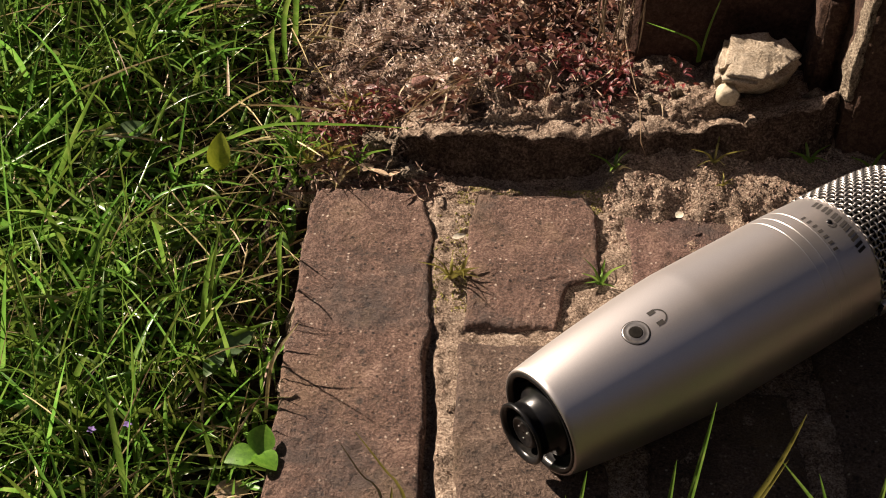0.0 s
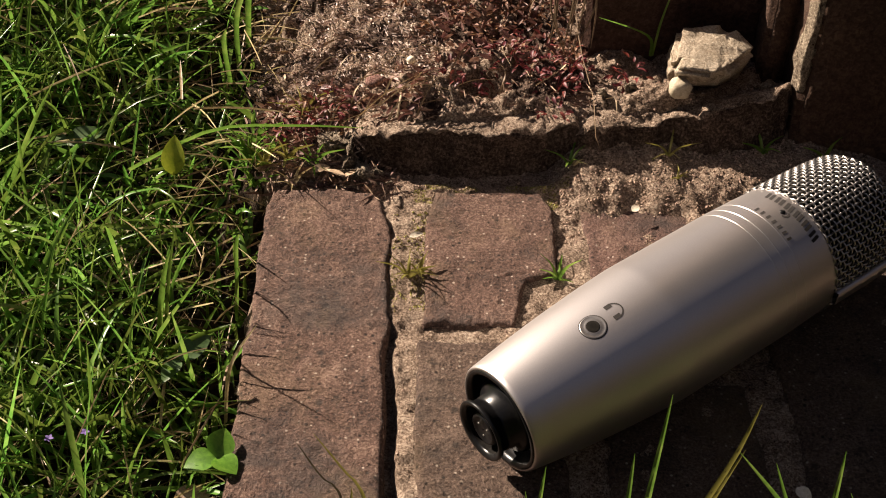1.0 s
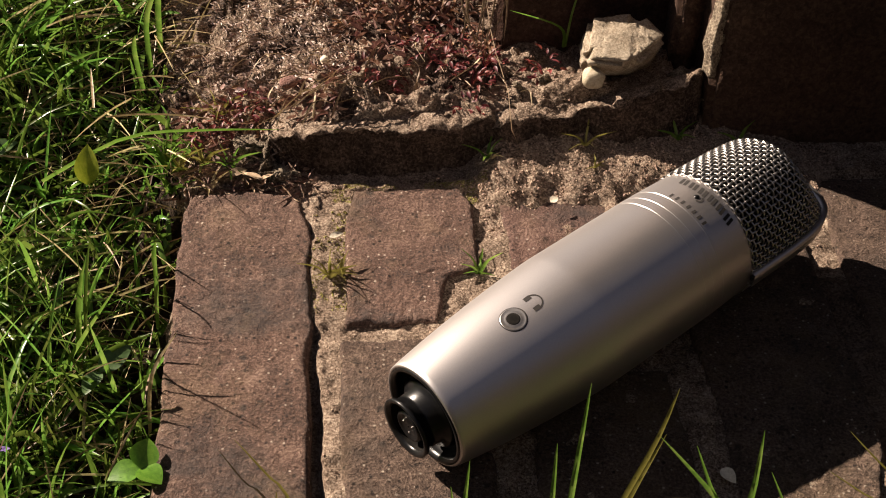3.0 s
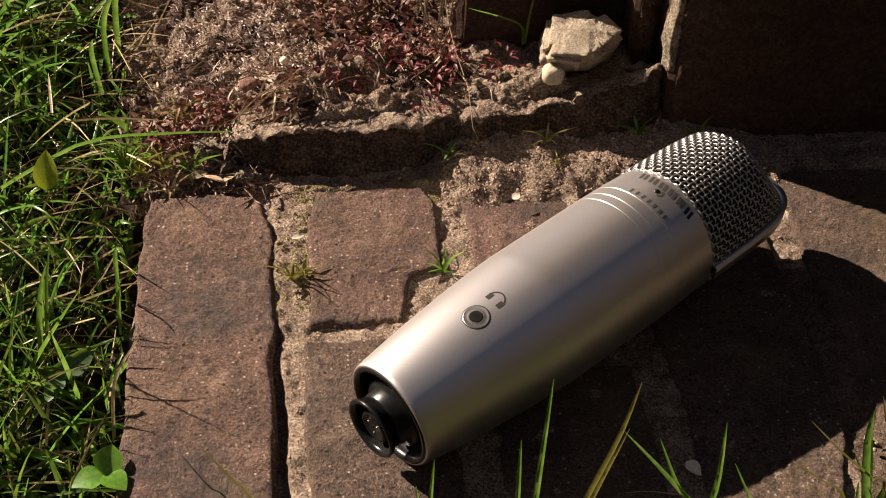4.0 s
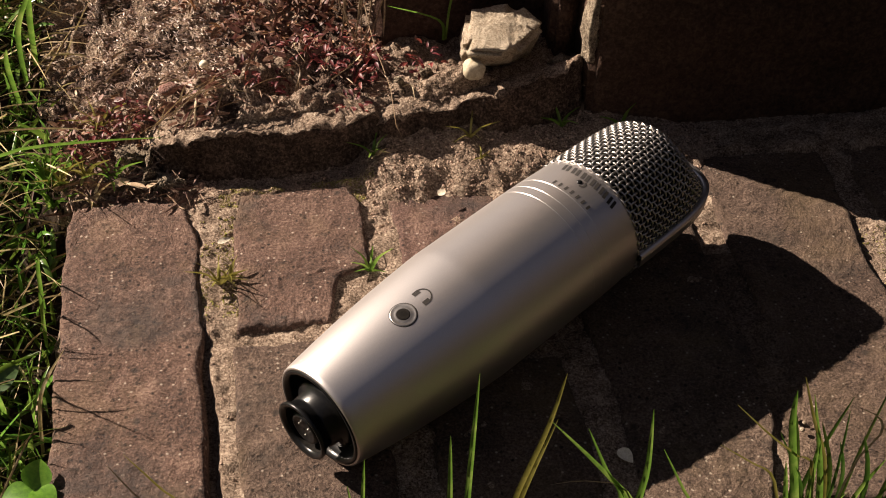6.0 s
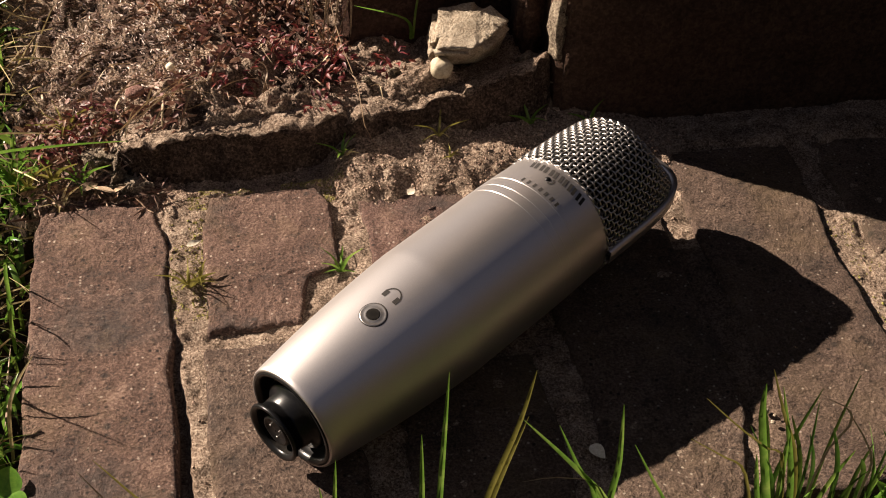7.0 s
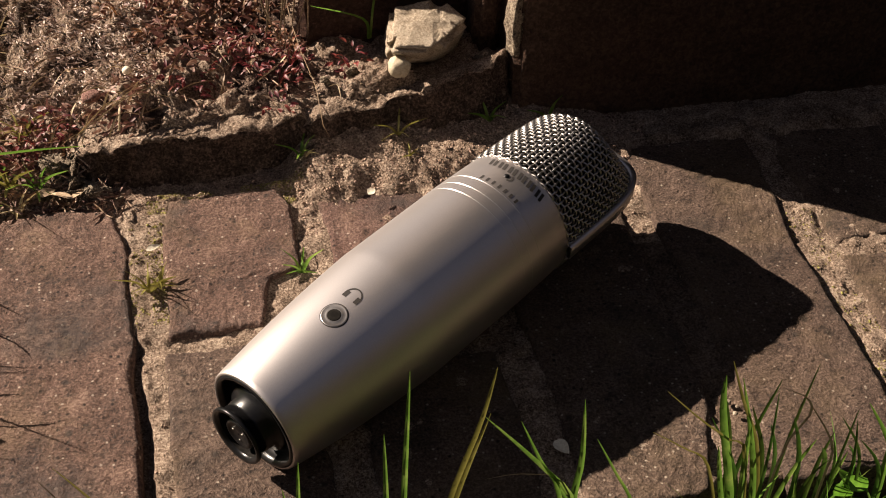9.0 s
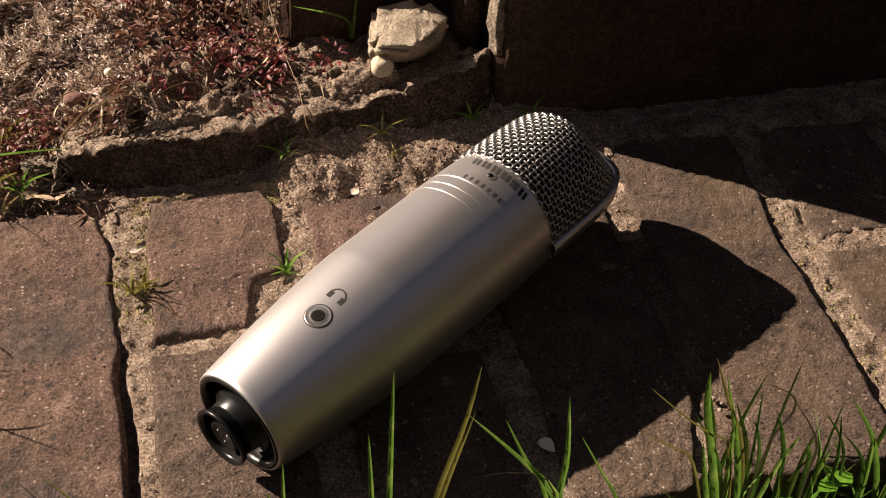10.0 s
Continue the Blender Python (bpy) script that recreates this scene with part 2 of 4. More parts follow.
def ground():
    xs, ys = spaced(-0.10, 0.34, 0.0011, 400), spaced(0.32, 0.70, 0.0011, 400)
    gx, gy = np.meshgrid(xs, ys)
    gz = ground_z(gx, gy)
    far = np.maximum(step(0.45, 0.75, np.abs(gx)), step(0.45, 0.75, np.abs(gy - 0.45)))
    gz = gz * (1 - far) + (-0.026 + 0.01 * vnoise(gx * 1.3, gy * 1.3, 77)) * far
    nx, ny = len(xs), len(ys)
    i = np.arange(nx * ny).reshape(ny, nx)
    quads = np.stack([i[:-1, :-1], i[:-1, 1:], i[1:, 1:], i[1:, :-1]], -1).reshape(-1, 4)
    me = bpy.data.meshes.new("ground")
    me.vertices.add(nx * ny)
    me.vertices.foreach_set("co", np.stack([gx, gy, gz], -1).ravel())
    me.loops.add(quads.size)
    me.loops.foreach_set("vertex_index", quads.ravel())
    me.polygons.add(len(quads))
    me.polygons.foreach_set("loop_start", np.arange(0, quads.size, 4))
    me.polygons.foreach_set("loop_total", np.full(len(quads), 4))
    me.update(calc_edges=True)
    cx, cy = gx.ravel()[quads].mean(1), gy.ravel()[quads].mean(1)
    rough = fbm(cx, cy, 90, 1, 5)
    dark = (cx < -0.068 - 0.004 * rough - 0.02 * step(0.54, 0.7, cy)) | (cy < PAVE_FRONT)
    turf = (np.maximum(np.abs(cx), np.abs(cy - 0.45)) > 0.62 + 0.05 * rough) | ((cx > 0.40) & (cy < 0.62)) | (cy > 0.90)
    bed_soil = (cy > ledge_y(cx) + 0.010) & (cx > -0.075) & (cx < 0.16)
    humus = bed_soil & (fbm(cx, cy, 38, 61, 4) > 0.42 - 0.50 * step(-0.005, 0.03, cx) * step(0.552, 0.572, cy) + 0.9 * step(0.056, 0.072, cx))
    # joint stretch lying in shadow, painted darker than the other joints
    shaded_joint = (cx > 0.184) & (cx < 0.202) & (cy < 0.470) & (cy > PAVE_FRONT)
    index = np.where(shaded_joint, 4, np.where(humus, 3, dark.astype(np.int32)))
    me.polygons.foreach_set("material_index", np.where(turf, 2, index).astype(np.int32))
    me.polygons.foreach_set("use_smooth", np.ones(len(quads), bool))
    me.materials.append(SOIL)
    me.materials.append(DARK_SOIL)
    me.materials.append(TURF)
    me.materials.append(HUMUS_AND_SHADE)
    me.materials.append(SHADED_JOINT)
    return tagged(new("ground", me), "sandy soil and dark earth under the lawn", "ground", kind="structure")


ground()


# ---- bricks
def brick_mesh(w, d, h, seed, left=None, right=None, round_=0.0019, n=0.0011):
    """A worn brick: top at z 0, corners at x 0..w, y 0..d."""
    nx, ny = max(8, int(w / n)), max(8, int(d / n))
    xs, ys = np.linspace(0, w, nx), np.linspace(0, d, ny)
    gx, gy = np.meshgrid(xs, ys)
    edge = np.minimum(np.minimum(gx, w - gx), np.minimum(gy, d - gy))
    worn = round_ * (1 + 0.7 * fbm(gx, gy, 60, seed, 3))
    drop = np.where(edge < worn, worn - np.sqrt(np.maximum(worn ** 2 - (worn - edge) ** 2, 0)), 0)
    gz = -drop + 0.0001 * fbm(gx, gy, 45, seed + 3, 3) + 0.0004 * fbm(gx, gy, 380, seed + 5, 3)
    wob = 0.0010 * fbm(gx, gy, 40, seed + 8, 3)
    wy = 0.0012 * fbm(gx, gy, 40, seed + 12, 3)
    x_lo = np.interp(gy, *left) if left else 0.0
    x_hi = np.interp(gy, *right) if right else w
    gx = x_lo + gx / w * (x_hi - x_lo)
    verts = np.stack([gx + wob, gy + wy, gz], -1).reshape(-1, 3)
    i = np.arange(nx * ny).reshape(ny, nx)
    faces = np.stack([i[:-1, :-1], i[:-1, 1:], i[1:, 1:], i[1:, :-1]], -1).reshape(-1, 4).tolist()
    rim = np.concatenate([i[0, :-1], i[:-1, -1], i[-1, :0:-1], i[:0:-1, 0]])
    k, base = len(rim), len(verts)
    low = verts[rim].copy()
    low[:, 2] = -h
    verts = np.concatenate([verts, low])
    for j in range(k):
        faces.append([int(rim[j]), base + j, base + (j + 1) % k, int(rim[(j + 1) % k])])
    faces.append([base + j for j in range(k)][::-1])
    return mesh_of("brick", verts, faces)


paving = tagged(new("brick_paving"), "weathered red-brown bricks laid on edge in rows", "paving", kind="structure")
BRICKS = [  # x, y, width, depth, lift
    (-0.0660, 0.330, 0.0525, 0.1965, 0.0),
    (0.0005, 0.4485, 0.0525, 0.0775, 0.0003),
    (-0.0035, 0.343, 0.0535, 0.0975, -0.0002),
    (0.0640, 0.4300, 0.0540, 0.0900, -0.001),
    (0.0630, 0.343, 0.0540, 0.0790, -0.001),
    (0.1300, 0.345, 0.0570, 0.1830, -0.0006),
    (0.1985, 0.343, 0.0545, 0.1870, 0.0),
    (0.2660, 0.340, 0.0540, 0.1080, 0.0),
    (0.2680, 0.4560, 0.0540, 0.0740, -0.0008),
    (0.3340, 0.345, 0.0540, 0.1830, 0.0),
]
# broken outlines: y against x of the left and the right side
WORN = {0: (([0, 0.185, 0.1965], [0, 0, 0.002]), ([0, 0.165, 0.188, 0.1965], [0.0525, 0.0525, 0.0478, 0.045])),
        1: (([0, 0.058, 0.0775], [0, 0, 0.0042]), ([0, 0.018, 0.026, 0.031, 0.066, 0.0775], [0.0345, 0.0368, 0.0390, 0.0515, 0.0528, 0.0470])),
        5: (([0, 0.03, 0.18], [0.0, 0.0, 0.0]), ([0, 0.02, 0.036, 0.045], [0.0430, 0.0490, 0.0550, 0.0570])),
        6: (([0, 0.183], [0.0, 0.0]), ([0, 0.11, 0.145, 0.187], [0.0535, 0.0530, 0.0560, 0.0585]))}
for k, (x, y, w, d, lift) in enumerate(BRICKS):
    sides = WORN.get(k, (None, None))
    put("brick", brick_mesh(w, d, 0.06, 20 + 3 * k, *sides), BRICK if k in (0, 1, 3) else TAN_BRICK, paving, m=pose(x, y, lift))


# ---- walls
def rough_block(name, x0, x1, y0, y1, z0, z1, seed, n=0.004, amp=0.0012):
    """A box whose faces are uneven, built as one skin."""
    bm = bmesh.new()
    bmesh.ops.create_cube(bm, size=1)
    for v in bm.verts:
        v.co = Vector((x0 if v.co.x < 0 else x1, y0 if v.co.y < 0 else y1, z0 if v.co.z < 0 else z1))
    size = max(x1 - x0, y1 - y0, z1 - z0)
    bmesh.ops.bevel(bm, geom=bm.edges[:], offset=min(0.003, 0.2 * min(x1 - x0, y1 - y0, z1 - z0)), segments=2, affect="EDGES")
    cuts = 5
    while cuts and max((e.calc_length() for e in bm.edges), default=0) > n:
        long_ = [e for e in bm.edges if e.calc_length() > n]
        if len(long_) > 9000:
            break
        bmesh.ops.subdivide_edges(bm, edges=long_, cuts=1, use_grid_fill=True)
        cuts -= 1
    off = Vector((seed * 3.7, seed * 1.3, 0))
    bm.normal_update()
    for v in bm.verts:
        d = noise.noise(v.co * 70 + off) + 0.6 * noise.noise(v.co * 210 + off)
        v.co += v.normal * amp * d
    return bm


pillar = tagged(new("wall_pillar"), "dark brick wall corner, rough mortar on its side", "wall", kind="structure")
PX, PY = 0.1560, 0.5535
rows_z = [(-0.03, 0.098)] + [(0.108 + 0.062 * k, 0.160 + 0.062 * k) for k in range(17)]
for r, (z0, z1) in enumerate(rows_z):
    first = 0.10 if r % 2 else 0.205
    xs = [PX, PX + first]
    while xs[-1] < 1.3:
        xs.append(xs[-1] + 0.215)
    for a, b in zip(xs, xs[1:]):
        near = r < 2 and a < 0.4
        part("brick", rough_block("brick", a + (0.0 if a == PX else 0.010), b, PY, PY + 0.095, z0, z1, r * 7 + a * 10, n=0.004 if near else 0.05), DARK_BRICK, pillar)
core = rough_block("mortar", PX + 0.003, 1.46, PY + 0.004, PY + 0.30, -0.05, 1.22, 4, n=0.05)
part("mortar_core", core, MORTAR, pillar, "rough sandy mortar core")
face = part("mortar_face", rough_block("face", -0.0015, 0.003, 0.0, 0.0090, 0.033, 0.12, 9, n=0.0013, amp=0.0022), MORTAR, pillar, "sandy broken mortar on the wall's side")
face.matrix_basis = pose(PX - 0.0002, PY + 0.0015, 0, 0, 0, 9)

# added unseen dark screens behind and beside the viewer, blocking the low sky
for name_, x0, x1, y0, y1 in (("fence_back", -2.6, 2.6, -1.26, -1.20), ("fence_side", 2.6, 2.66, -1.26, 0.80)):
    fence = part(name_, rough_block("fence", x0, x1, y0, y1, -0.05, 1.5, 5, n=0.4), SKY_SCREEN, None)
    tagged(fence, "unseen dark screen added to block the low sky", "fence", kind="structure")

low_wall = tagged(new("low_wall"), "low remnant of a dark brick wall", "wall", kind="structure")
part("brick", rough_block("brick", 0.1440, 0.1560, 0.580, 0.598, -0.02, 0.0690, 3.3), DARK_BRICK, low_wall)
for a, b in ((0.068, 0.150), (0.160, 0.40)):
    course = rough_block("brick", a, b, 0.600, 0.650, -0.02, 0.0700, a * 50)
    for v in course.verts:  # the broken end runs back at a slant
        if v.co.x < 0.09:
            v.co.x += 0.30 * (v.co.y - 0.600)
    part("brick", course, DARK_BRICK, low_wall)

# ---- ledge of mortar in front of the bed
def ledge_strip(x0, x1, seed, ragged):
    """Broken edge of an old mortar bed: top, lip, upright face and foot, all uneven."""
    xs = np.arange(x0, x1, 0.0008)
    v = np.linspace(0, 1, 34)
    gx, gv = np.meshgrid(xs, v)
    y0, z0 = ledge_y(gx), ledge_top(gx)
    py = np.interp(gv, [0, 0.3, 0.42, 0.5, 0.6, 1], [0.020, 0.007, 0.0012, 0.0, 0.0004, -0.0050])
    pz = np.interp(gv, [0, 0.3, 0.42, 0.5, 0.6, 1], [0.0008, 0.0010, 0.0006, -0.0006, -0.0045, -0.034])
    pz = pz - (z0 - bed_level(gx)) * np.clip(1 - gv / 0.36, 0, 1)
    lip = fbm(gx, gx * 0 + seed, 70, seed, 4)
    near = np.exp(-((gv - 0.5) / 0.22) ** 2)
    py = py + 1.1 * ragged * lip * near + 0.0012 * fbm(gx, gv * 0.03, 120, seed + 2, 3) * np.exp(-((gv - 0.55) / 0.4) ** 2) + 0.0008 * fbm(gx, gv * 0.05, 330, seed + 4, 3)
    pz = pz + 0.5 * ragged * fbm(gx, gv * 0.03, 160, seed + 6, 4) * near + 0.0004 * fbm(gx, gv * 0.05, 600, seed + 9, 2)
    taper = np.minimum(1, np.minimum((gx - x0) * 0.3, x1 - gx) / 0.004)
    pz = pz - 0.006 * (1 - taper) ** 2
    py = py + 0.004 * (1 - taper) ** 2
    pts = np.stack([gx, y0 + py, z0 + pz], -1).reshape(-1, 3)
    ny, nx = gx.shape
    i = np.arange(nx * ny).reshape(ny, nx)
    quads = np.stack([i[:-1, :-1], i[1:, :-1], i[1:, 1:], i[:-1, 1:]], -1).reshape(-1, 4).tolist()
    me = mesh_of("slab", pts, quads)
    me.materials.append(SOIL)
    me.materials.append(HUMUS_AND_SHADE)
    # shade put into the colour: face and foot darker than the top
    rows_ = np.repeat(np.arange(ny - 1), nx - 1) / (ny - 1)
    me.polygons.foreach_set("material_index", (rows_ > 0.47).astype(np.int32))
    return me


ledge = tagged(new("mortar_ledge"), "crumbling grey mortar ledge edging the bed", "ledge", kind="structure")
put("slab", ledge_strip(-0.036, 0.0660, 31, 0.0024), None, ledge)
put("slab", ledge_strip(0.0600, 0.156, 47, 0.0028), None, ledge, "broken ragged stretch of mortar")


# ---- stones
def hull_stone(name, corners, mat_, label, category, seed, cuts=4, amp=0.0010, soft=0.12, group=""):
    """A broken stone: the hull of its corners, edges softened, then roughened. Its origin lies under its middle."""
    mid = sum((Vector(c_) for c_ in corners), Vector()) / len(corners)
    mid.z = min(c_[2] for c_ in corners)
    bm = bmesh.new()
    for c_ in corners:
        bm.verts.new(Vector(c_) - mid)
    out = bmesh.ops.convex_hull(bm, input=bm.verts[:])
    loose = [v for v in bm.verts if not v.link_faces]
    bmesh.ops.delete(bm, geom=loose, context="VERTS")
    size = max((v.co.length for v in bm.verts))
    bmesh.ops.bevel(bm, geom=bm.edges[:], offset=size * soft * 0.5, segments=2, affect="EDGES")
    bmesh.ops.triangulate(bm, faces=bm.faces[:])
    for _ in range(cuts):
        long_ = [e for e in bm.edges if e.calc_length() > size * 0.055]
        if not long_ or len(bm.verts) > 9000:
            break
        bmesh.ops.subdivide_edges(bm, edges=long_, cuts=1)
        bmesh.ops.triangulate(bm, faces=bm.faces[:])
    bm.normal_update()
    off = Vector((seed * 1.7, seed, 3.1))
    f = 1 / size
    for v in bm.verts:
        q_ = v.co * f
        v.co += v.normal * amp * (noise.noise(q_ * 3 + off) + 0.7 * noise.noise(q_ * 8 + off) + 0.45 * noise.noise(q_ * 20 + off))
    me = bpy.data.meshes.new(name)
    bm.to_mesh(me)
    bm.free()
    me.polygons.foreach_set("use_smooth", [True] * len(me.polygons))
    return tagged(put(name, me, mat_, None, "", Matrix.Translation(mid)), label, category, group)


hull_stone("stone", [(0.1065, 0.5845, 0.0478), (0.1306, 0.5890, 0.0474), (0.1418, 0.5760, 0.0420), (0.1198, 0.5510, 0.0440), (0.0988, 0.5535, 0.0455),
                     (0.107, 0.580, 0.018), (0.122, 0.580, 0.018), (0.136, 0.586, 0.018), (0.134, 0.600, 0.018), (0.106, 0.600, 0.018)],
           STONE, "pale angular sandstone lump on the bed", "stone", 3)


def pebble(x, y, z, r, seed, mat_, label, squash=0.8, group="pebbles"):
    bm = bmesh.new()
    bmesh.ops.create_icosphere(bm, subdivisions=3, radius=r)
    off = Vector((seed * 3.3, 1.2, seed))
    for v in bm.verts:
        q_ = v.co / r
        v.co *= 1 + 0.16 * noise.noise(q_ * 1.4 + off) + 0.05 * noise.noise(q_ * 5 + off)
        v.co.z *= squash
    me = bpy.data.meshes.new("pebble")
    bm.to_mesh(me)
    bm.free()
    me.polygons.foreach_set("use_smooth", [True] * len(me.polygons))
    return tagged(put("pebble", me, mat_, None, "", pose(x, y, z)), label, "pebble", group)


PALE = material("pale_stone", ((0.42, 0.36, 0.26), (0.60, 0.54, 0.42), (0.75, 0.70, 0.58)), 0.6, grain=900, patch=200, bump=0.3, bump_size=0.0004)
CREAM = material("cream_stone", ((0.26, 0.21, 0.14), (0.39, 0.33, 0.23), (0.54, 0.47, 0.35)), 0.7, grain=900, patch=200, bump=0.4, bump_size=0.0006)
RED_STONE = material("red_stone", ((0.10, 0.045, 0.035), (0.21, 0.10, 0.08), (0.36, 0.22, 0.17)), 0.9, grain=1200, patch=200, bump=1.0, bump_size=0.002)
pebble(0.1050, 0.5550, 0.0355, 0.0050, 2, CREAM, "small round cream pebble beside the sandstone lump", 0.95)
pebble(-0.0078, 0.5868, 0.0245, 0.0020, 3, PALE, "tiny pale pebble on the bed")
pebble(-0.0232, 0.5732, 0.0225, 0.0040, 4, RED_STONE, "reddish brick fragment on the bed", 0.6)
pebble(0.1920, 0.3807, -0.0004, 0.0012, 5, STONE, "pale quartz bit in the brick joint")
pebble(0.1926, 0.3752, -0.0004, 0.0009, 6, STONE, "pale quartz bit in the brick joint")
pebble(0.1945, 0.3782, -0.0004, 0.0007, 7, STONE, "pale quartz bit in the brick joint")


def clod(x, y, r, seed):
    cs = [(x + r * random_c(seed, k, 0), y + r * random_c(seed, k, 1), float(ground_z(np.array(x), np.array(y))) + r * (0.55 + 0.75 * random_c(seed, k, 2))) for k in range(14)]
    hull_stone("clod", cs, MORTAR, "crumbly grey mortar lump by the ledge", "mortar lump", seed, 3, r * 0.09, 0.2, "mortar lumps")


def random_c(seed, k, j):
    return random.Random(seed * 100 + k * 3 + j).uniform(-1, 1)


for k, (x, y, r) in enumerate(((-0.0275, 0.5375, 0.0062), (-0.0200, 0.5355, 0.0042), (-0.0335, 0.5430, 0.0055), (-0.0360, 0.5500, 0.0060), (-0.0245, 0.5330, 0.0030), (-0.0412, 0.5505, 0.0062), (-0.031, 0.556, 0.0045), (0.151, 0.563, 0.0040), (0.146, 0.571, 0.0050), (0.075, 0.566, 0.0034), (0.088, 0.572, 0.0036))):
    clod(x, y, r, 11 + k)

# ---- the microphone
a_dir = Vector((0.8098, 0.5828, 0.0682)).normalized()
s_dir = Vector((0, 0, 1)).cross(a_dir).normalized()
u_dir = a_dir.cross(s_dir)
f_ang = radians(89)
front = s_dir * math.cos(f_ang) + u_dir * math.sin(f_ang)
y_dir = front.cross(a_dir)
mic_pose = Matrix(((a_dir.x, y_dir.x, front.x, 0.02465), (a_dir.y, y_dir.y, front.y, 0.3851), (a_dir.z, y_dir.z, front.z, 0.01855), (0, 0, 0, 1)))
mic = tagged(new("microphone"), "silver studio microphone lying on brick paving", "microphone")
mic.matrix_basis = mic_pose
R_END, R_BODY, S_TAPER, BULGE, S_BODY, R_NECK = 0.0195, 0.02616, 0.064, 0.505, 0.1340, 0.0253


def body_r(s):
    v = min(max(s / S_TAPER, 0), 1)
    r = R_END + (R_BODY - R_END) * (v + BULGE * v * (1 - v))
    w = min(max((s - 0.105) / (S_BODY - 0.105), 0), 1)
    return r + (R_NECK - R_BODY) * w * w


def lathe(profile, n=96, close=False):
    """Turns (s, r) pairs about the x axis."""
    bm = bmesh.new()
    rings = []
    for s, r in profile:
        rings.append([bm.verts.new((s, r * math.cos(2 * math.pi * k / n), r * math.sin(2 * math.pi * k / n))) for k in range(n)])
    for p, q_ in zip(rings, rings[1:]):
        for k in range(n):
            bm.faces.new((p[k], p[(k + 1) % n], q_[(k + 1) % n], q_[k]))
    if close:
        bm.faces.new(rings[0][::-1])
        bm.faces.new(rings[-1])
    bmesh.ops.recalc_face_normals(bm, faces=bm.faces[:])
    return bm


GROOVES = (0.1075, 0.1118, 0.1169)
profile = [(0.0010, R_END - 0.0016), (0.0, R_END - 0.0010), (0.0, R_END - 0.0004), (0.0005, R_END)]
profile += [(S_BODY * k / 67, body_r(S_BODY * k / 67)) for k in range(1, 68)] + [(S_BODY + 0.0004, R_NECK - 0.0008)]
part("body", lathe(profile), SILVER, mic, "satin silver tapered metal body")
for g_ in GROOVES:
    r = body_r(g_)
    part("ring", lathe([(g_ - 0.0002, r - 0.0001), (g_ - 0.00012, r + 0.00006), (g_ + 0.00012, r + 0.00006), (g_ + 0.0002, r - 0.0001)]), BRIGHT, mic, "bright turned ring line")
part("end_rim", lathe([(0.0009, R_END - 0.0010), (-0.0003, R_END - 0.0011), (-0.0003, R_END - 0.0024), (0.002, R_END - 0.0028), (0.009, R_END - 0.0032), (0.0095, 0.0005)]), BLACK, mic, "glossy black recessed end cap")
part("connector_bore", lathe([(-0.0070, 0.0088), (-0.0015, 0.0084), (-0.0010, 0.0004)]), FOAM, mic, "dark hollow of the connector")
plug = part("connector", lathe([(0.009, 0.0135), (0.0035, 0.0135), (0.0028, 0.0126), (0.0022, 0.0132), (0.0012, 0.0122), (0.0004, 0.0102), (-0.0030, 0.0098), (-0.0034, 0.0094), (-0.0040, 0.0098), (-0.0062, 0.0097), (-0.0066, 0.0110), (-0.0078, 0.0112), (-0.0083, 0.0108), (-0.0080, 0.0098), (-0.0072, 0.0089), (0.000, 0.0085), (0.0005, 0.0004)]), BLACK, mic, "black plastic threaded connector with a flange")
part("core", lathe([(-0.001, 0.0062), (-0.0060, 0.0062), (-0.0068, 0.0056), (-0.0070, 0.0050), (-0.0066, 0.0046), (-0.0066, 0.0004)], 48), BLACK, plug, "glossy black connector core")
for g_ in (0.4, 2.5, 4.6):
    pin = lathe([(-0.0064, 0.0003), (-0.0068, 0.0003), (-0.0069, 0.0002), (-0.0069, 0.00005)], 12)
    bmesh.ops.translate(pin, verts=pin.verts[:], vec=(0, 0.0026 * math.cos(g_), 0.0026 * math.sin(g_)))
    part("pin", pin, WIRE, plug, "tiny dull contact pin")


def on_body(s, ang, lift=0.0):
    """A place on the body, ang in radians from the front, and the pose that stands on it there."""
    r = body_r(s) + lift
    slope = math.atan2(body_r(s + 0.001) - body_r(s - 0.001), 0.002)
    return Matrix.Translation((s, -r * math.sin(ang), r * math.cos(ang))) @ Matrix.Rotation(ang, 4, "X") @ Matrix.Rotation(-slope, 4, "Y")


def ring_bm(profile_, m, n=40):
    bm = bmesh.new()
    rings = [[bm.verts.new(m @ Vector((r * math.cos(2 * math.pi * k / n), r * math.sin(2 * math.pi * k / n), z))) for k in range(n)] for r, z in profile_]
    for p, q_ in zip(rings, rings[1:]):
        for k in range(n):
            bm.faces.new((p[k], p[(k + 1) % n], q_[(k + 1) % n], q_[k]))
    bm.faces.new(rings[-1])
    bmesh.ops.recalc_face_normals(bm, faces=bm.faces[:])
    return bm


JS, JA = 0.0365, radians(7.3)


def disc_on_body(profile_, s0, a0, n=40):
    """Rings (radius, lift) that follow the body's curve round a place on it."""
    bm = bmesh.new()
    rings = [[bm.verts.new(on_body(s0 + r * math.cos(2 * math.pi * k / n), a0 + r * math.sin(2 * math.pi * k / n) / body_r(s0), z).translation) for k in range(n)] for r, z in profile_]
    for p, q_ in zip(rings, rings[1:]):
        for k in range(n):
            bm.faces.new((p[k], p[(k + 1) % n], q_[(k + 1) % n], q_[k]))
    bm.faces.new(rings[-1])
    bmesh.ops.recalc_face_normals(bm, faces=bm.faces[:])
    return bm


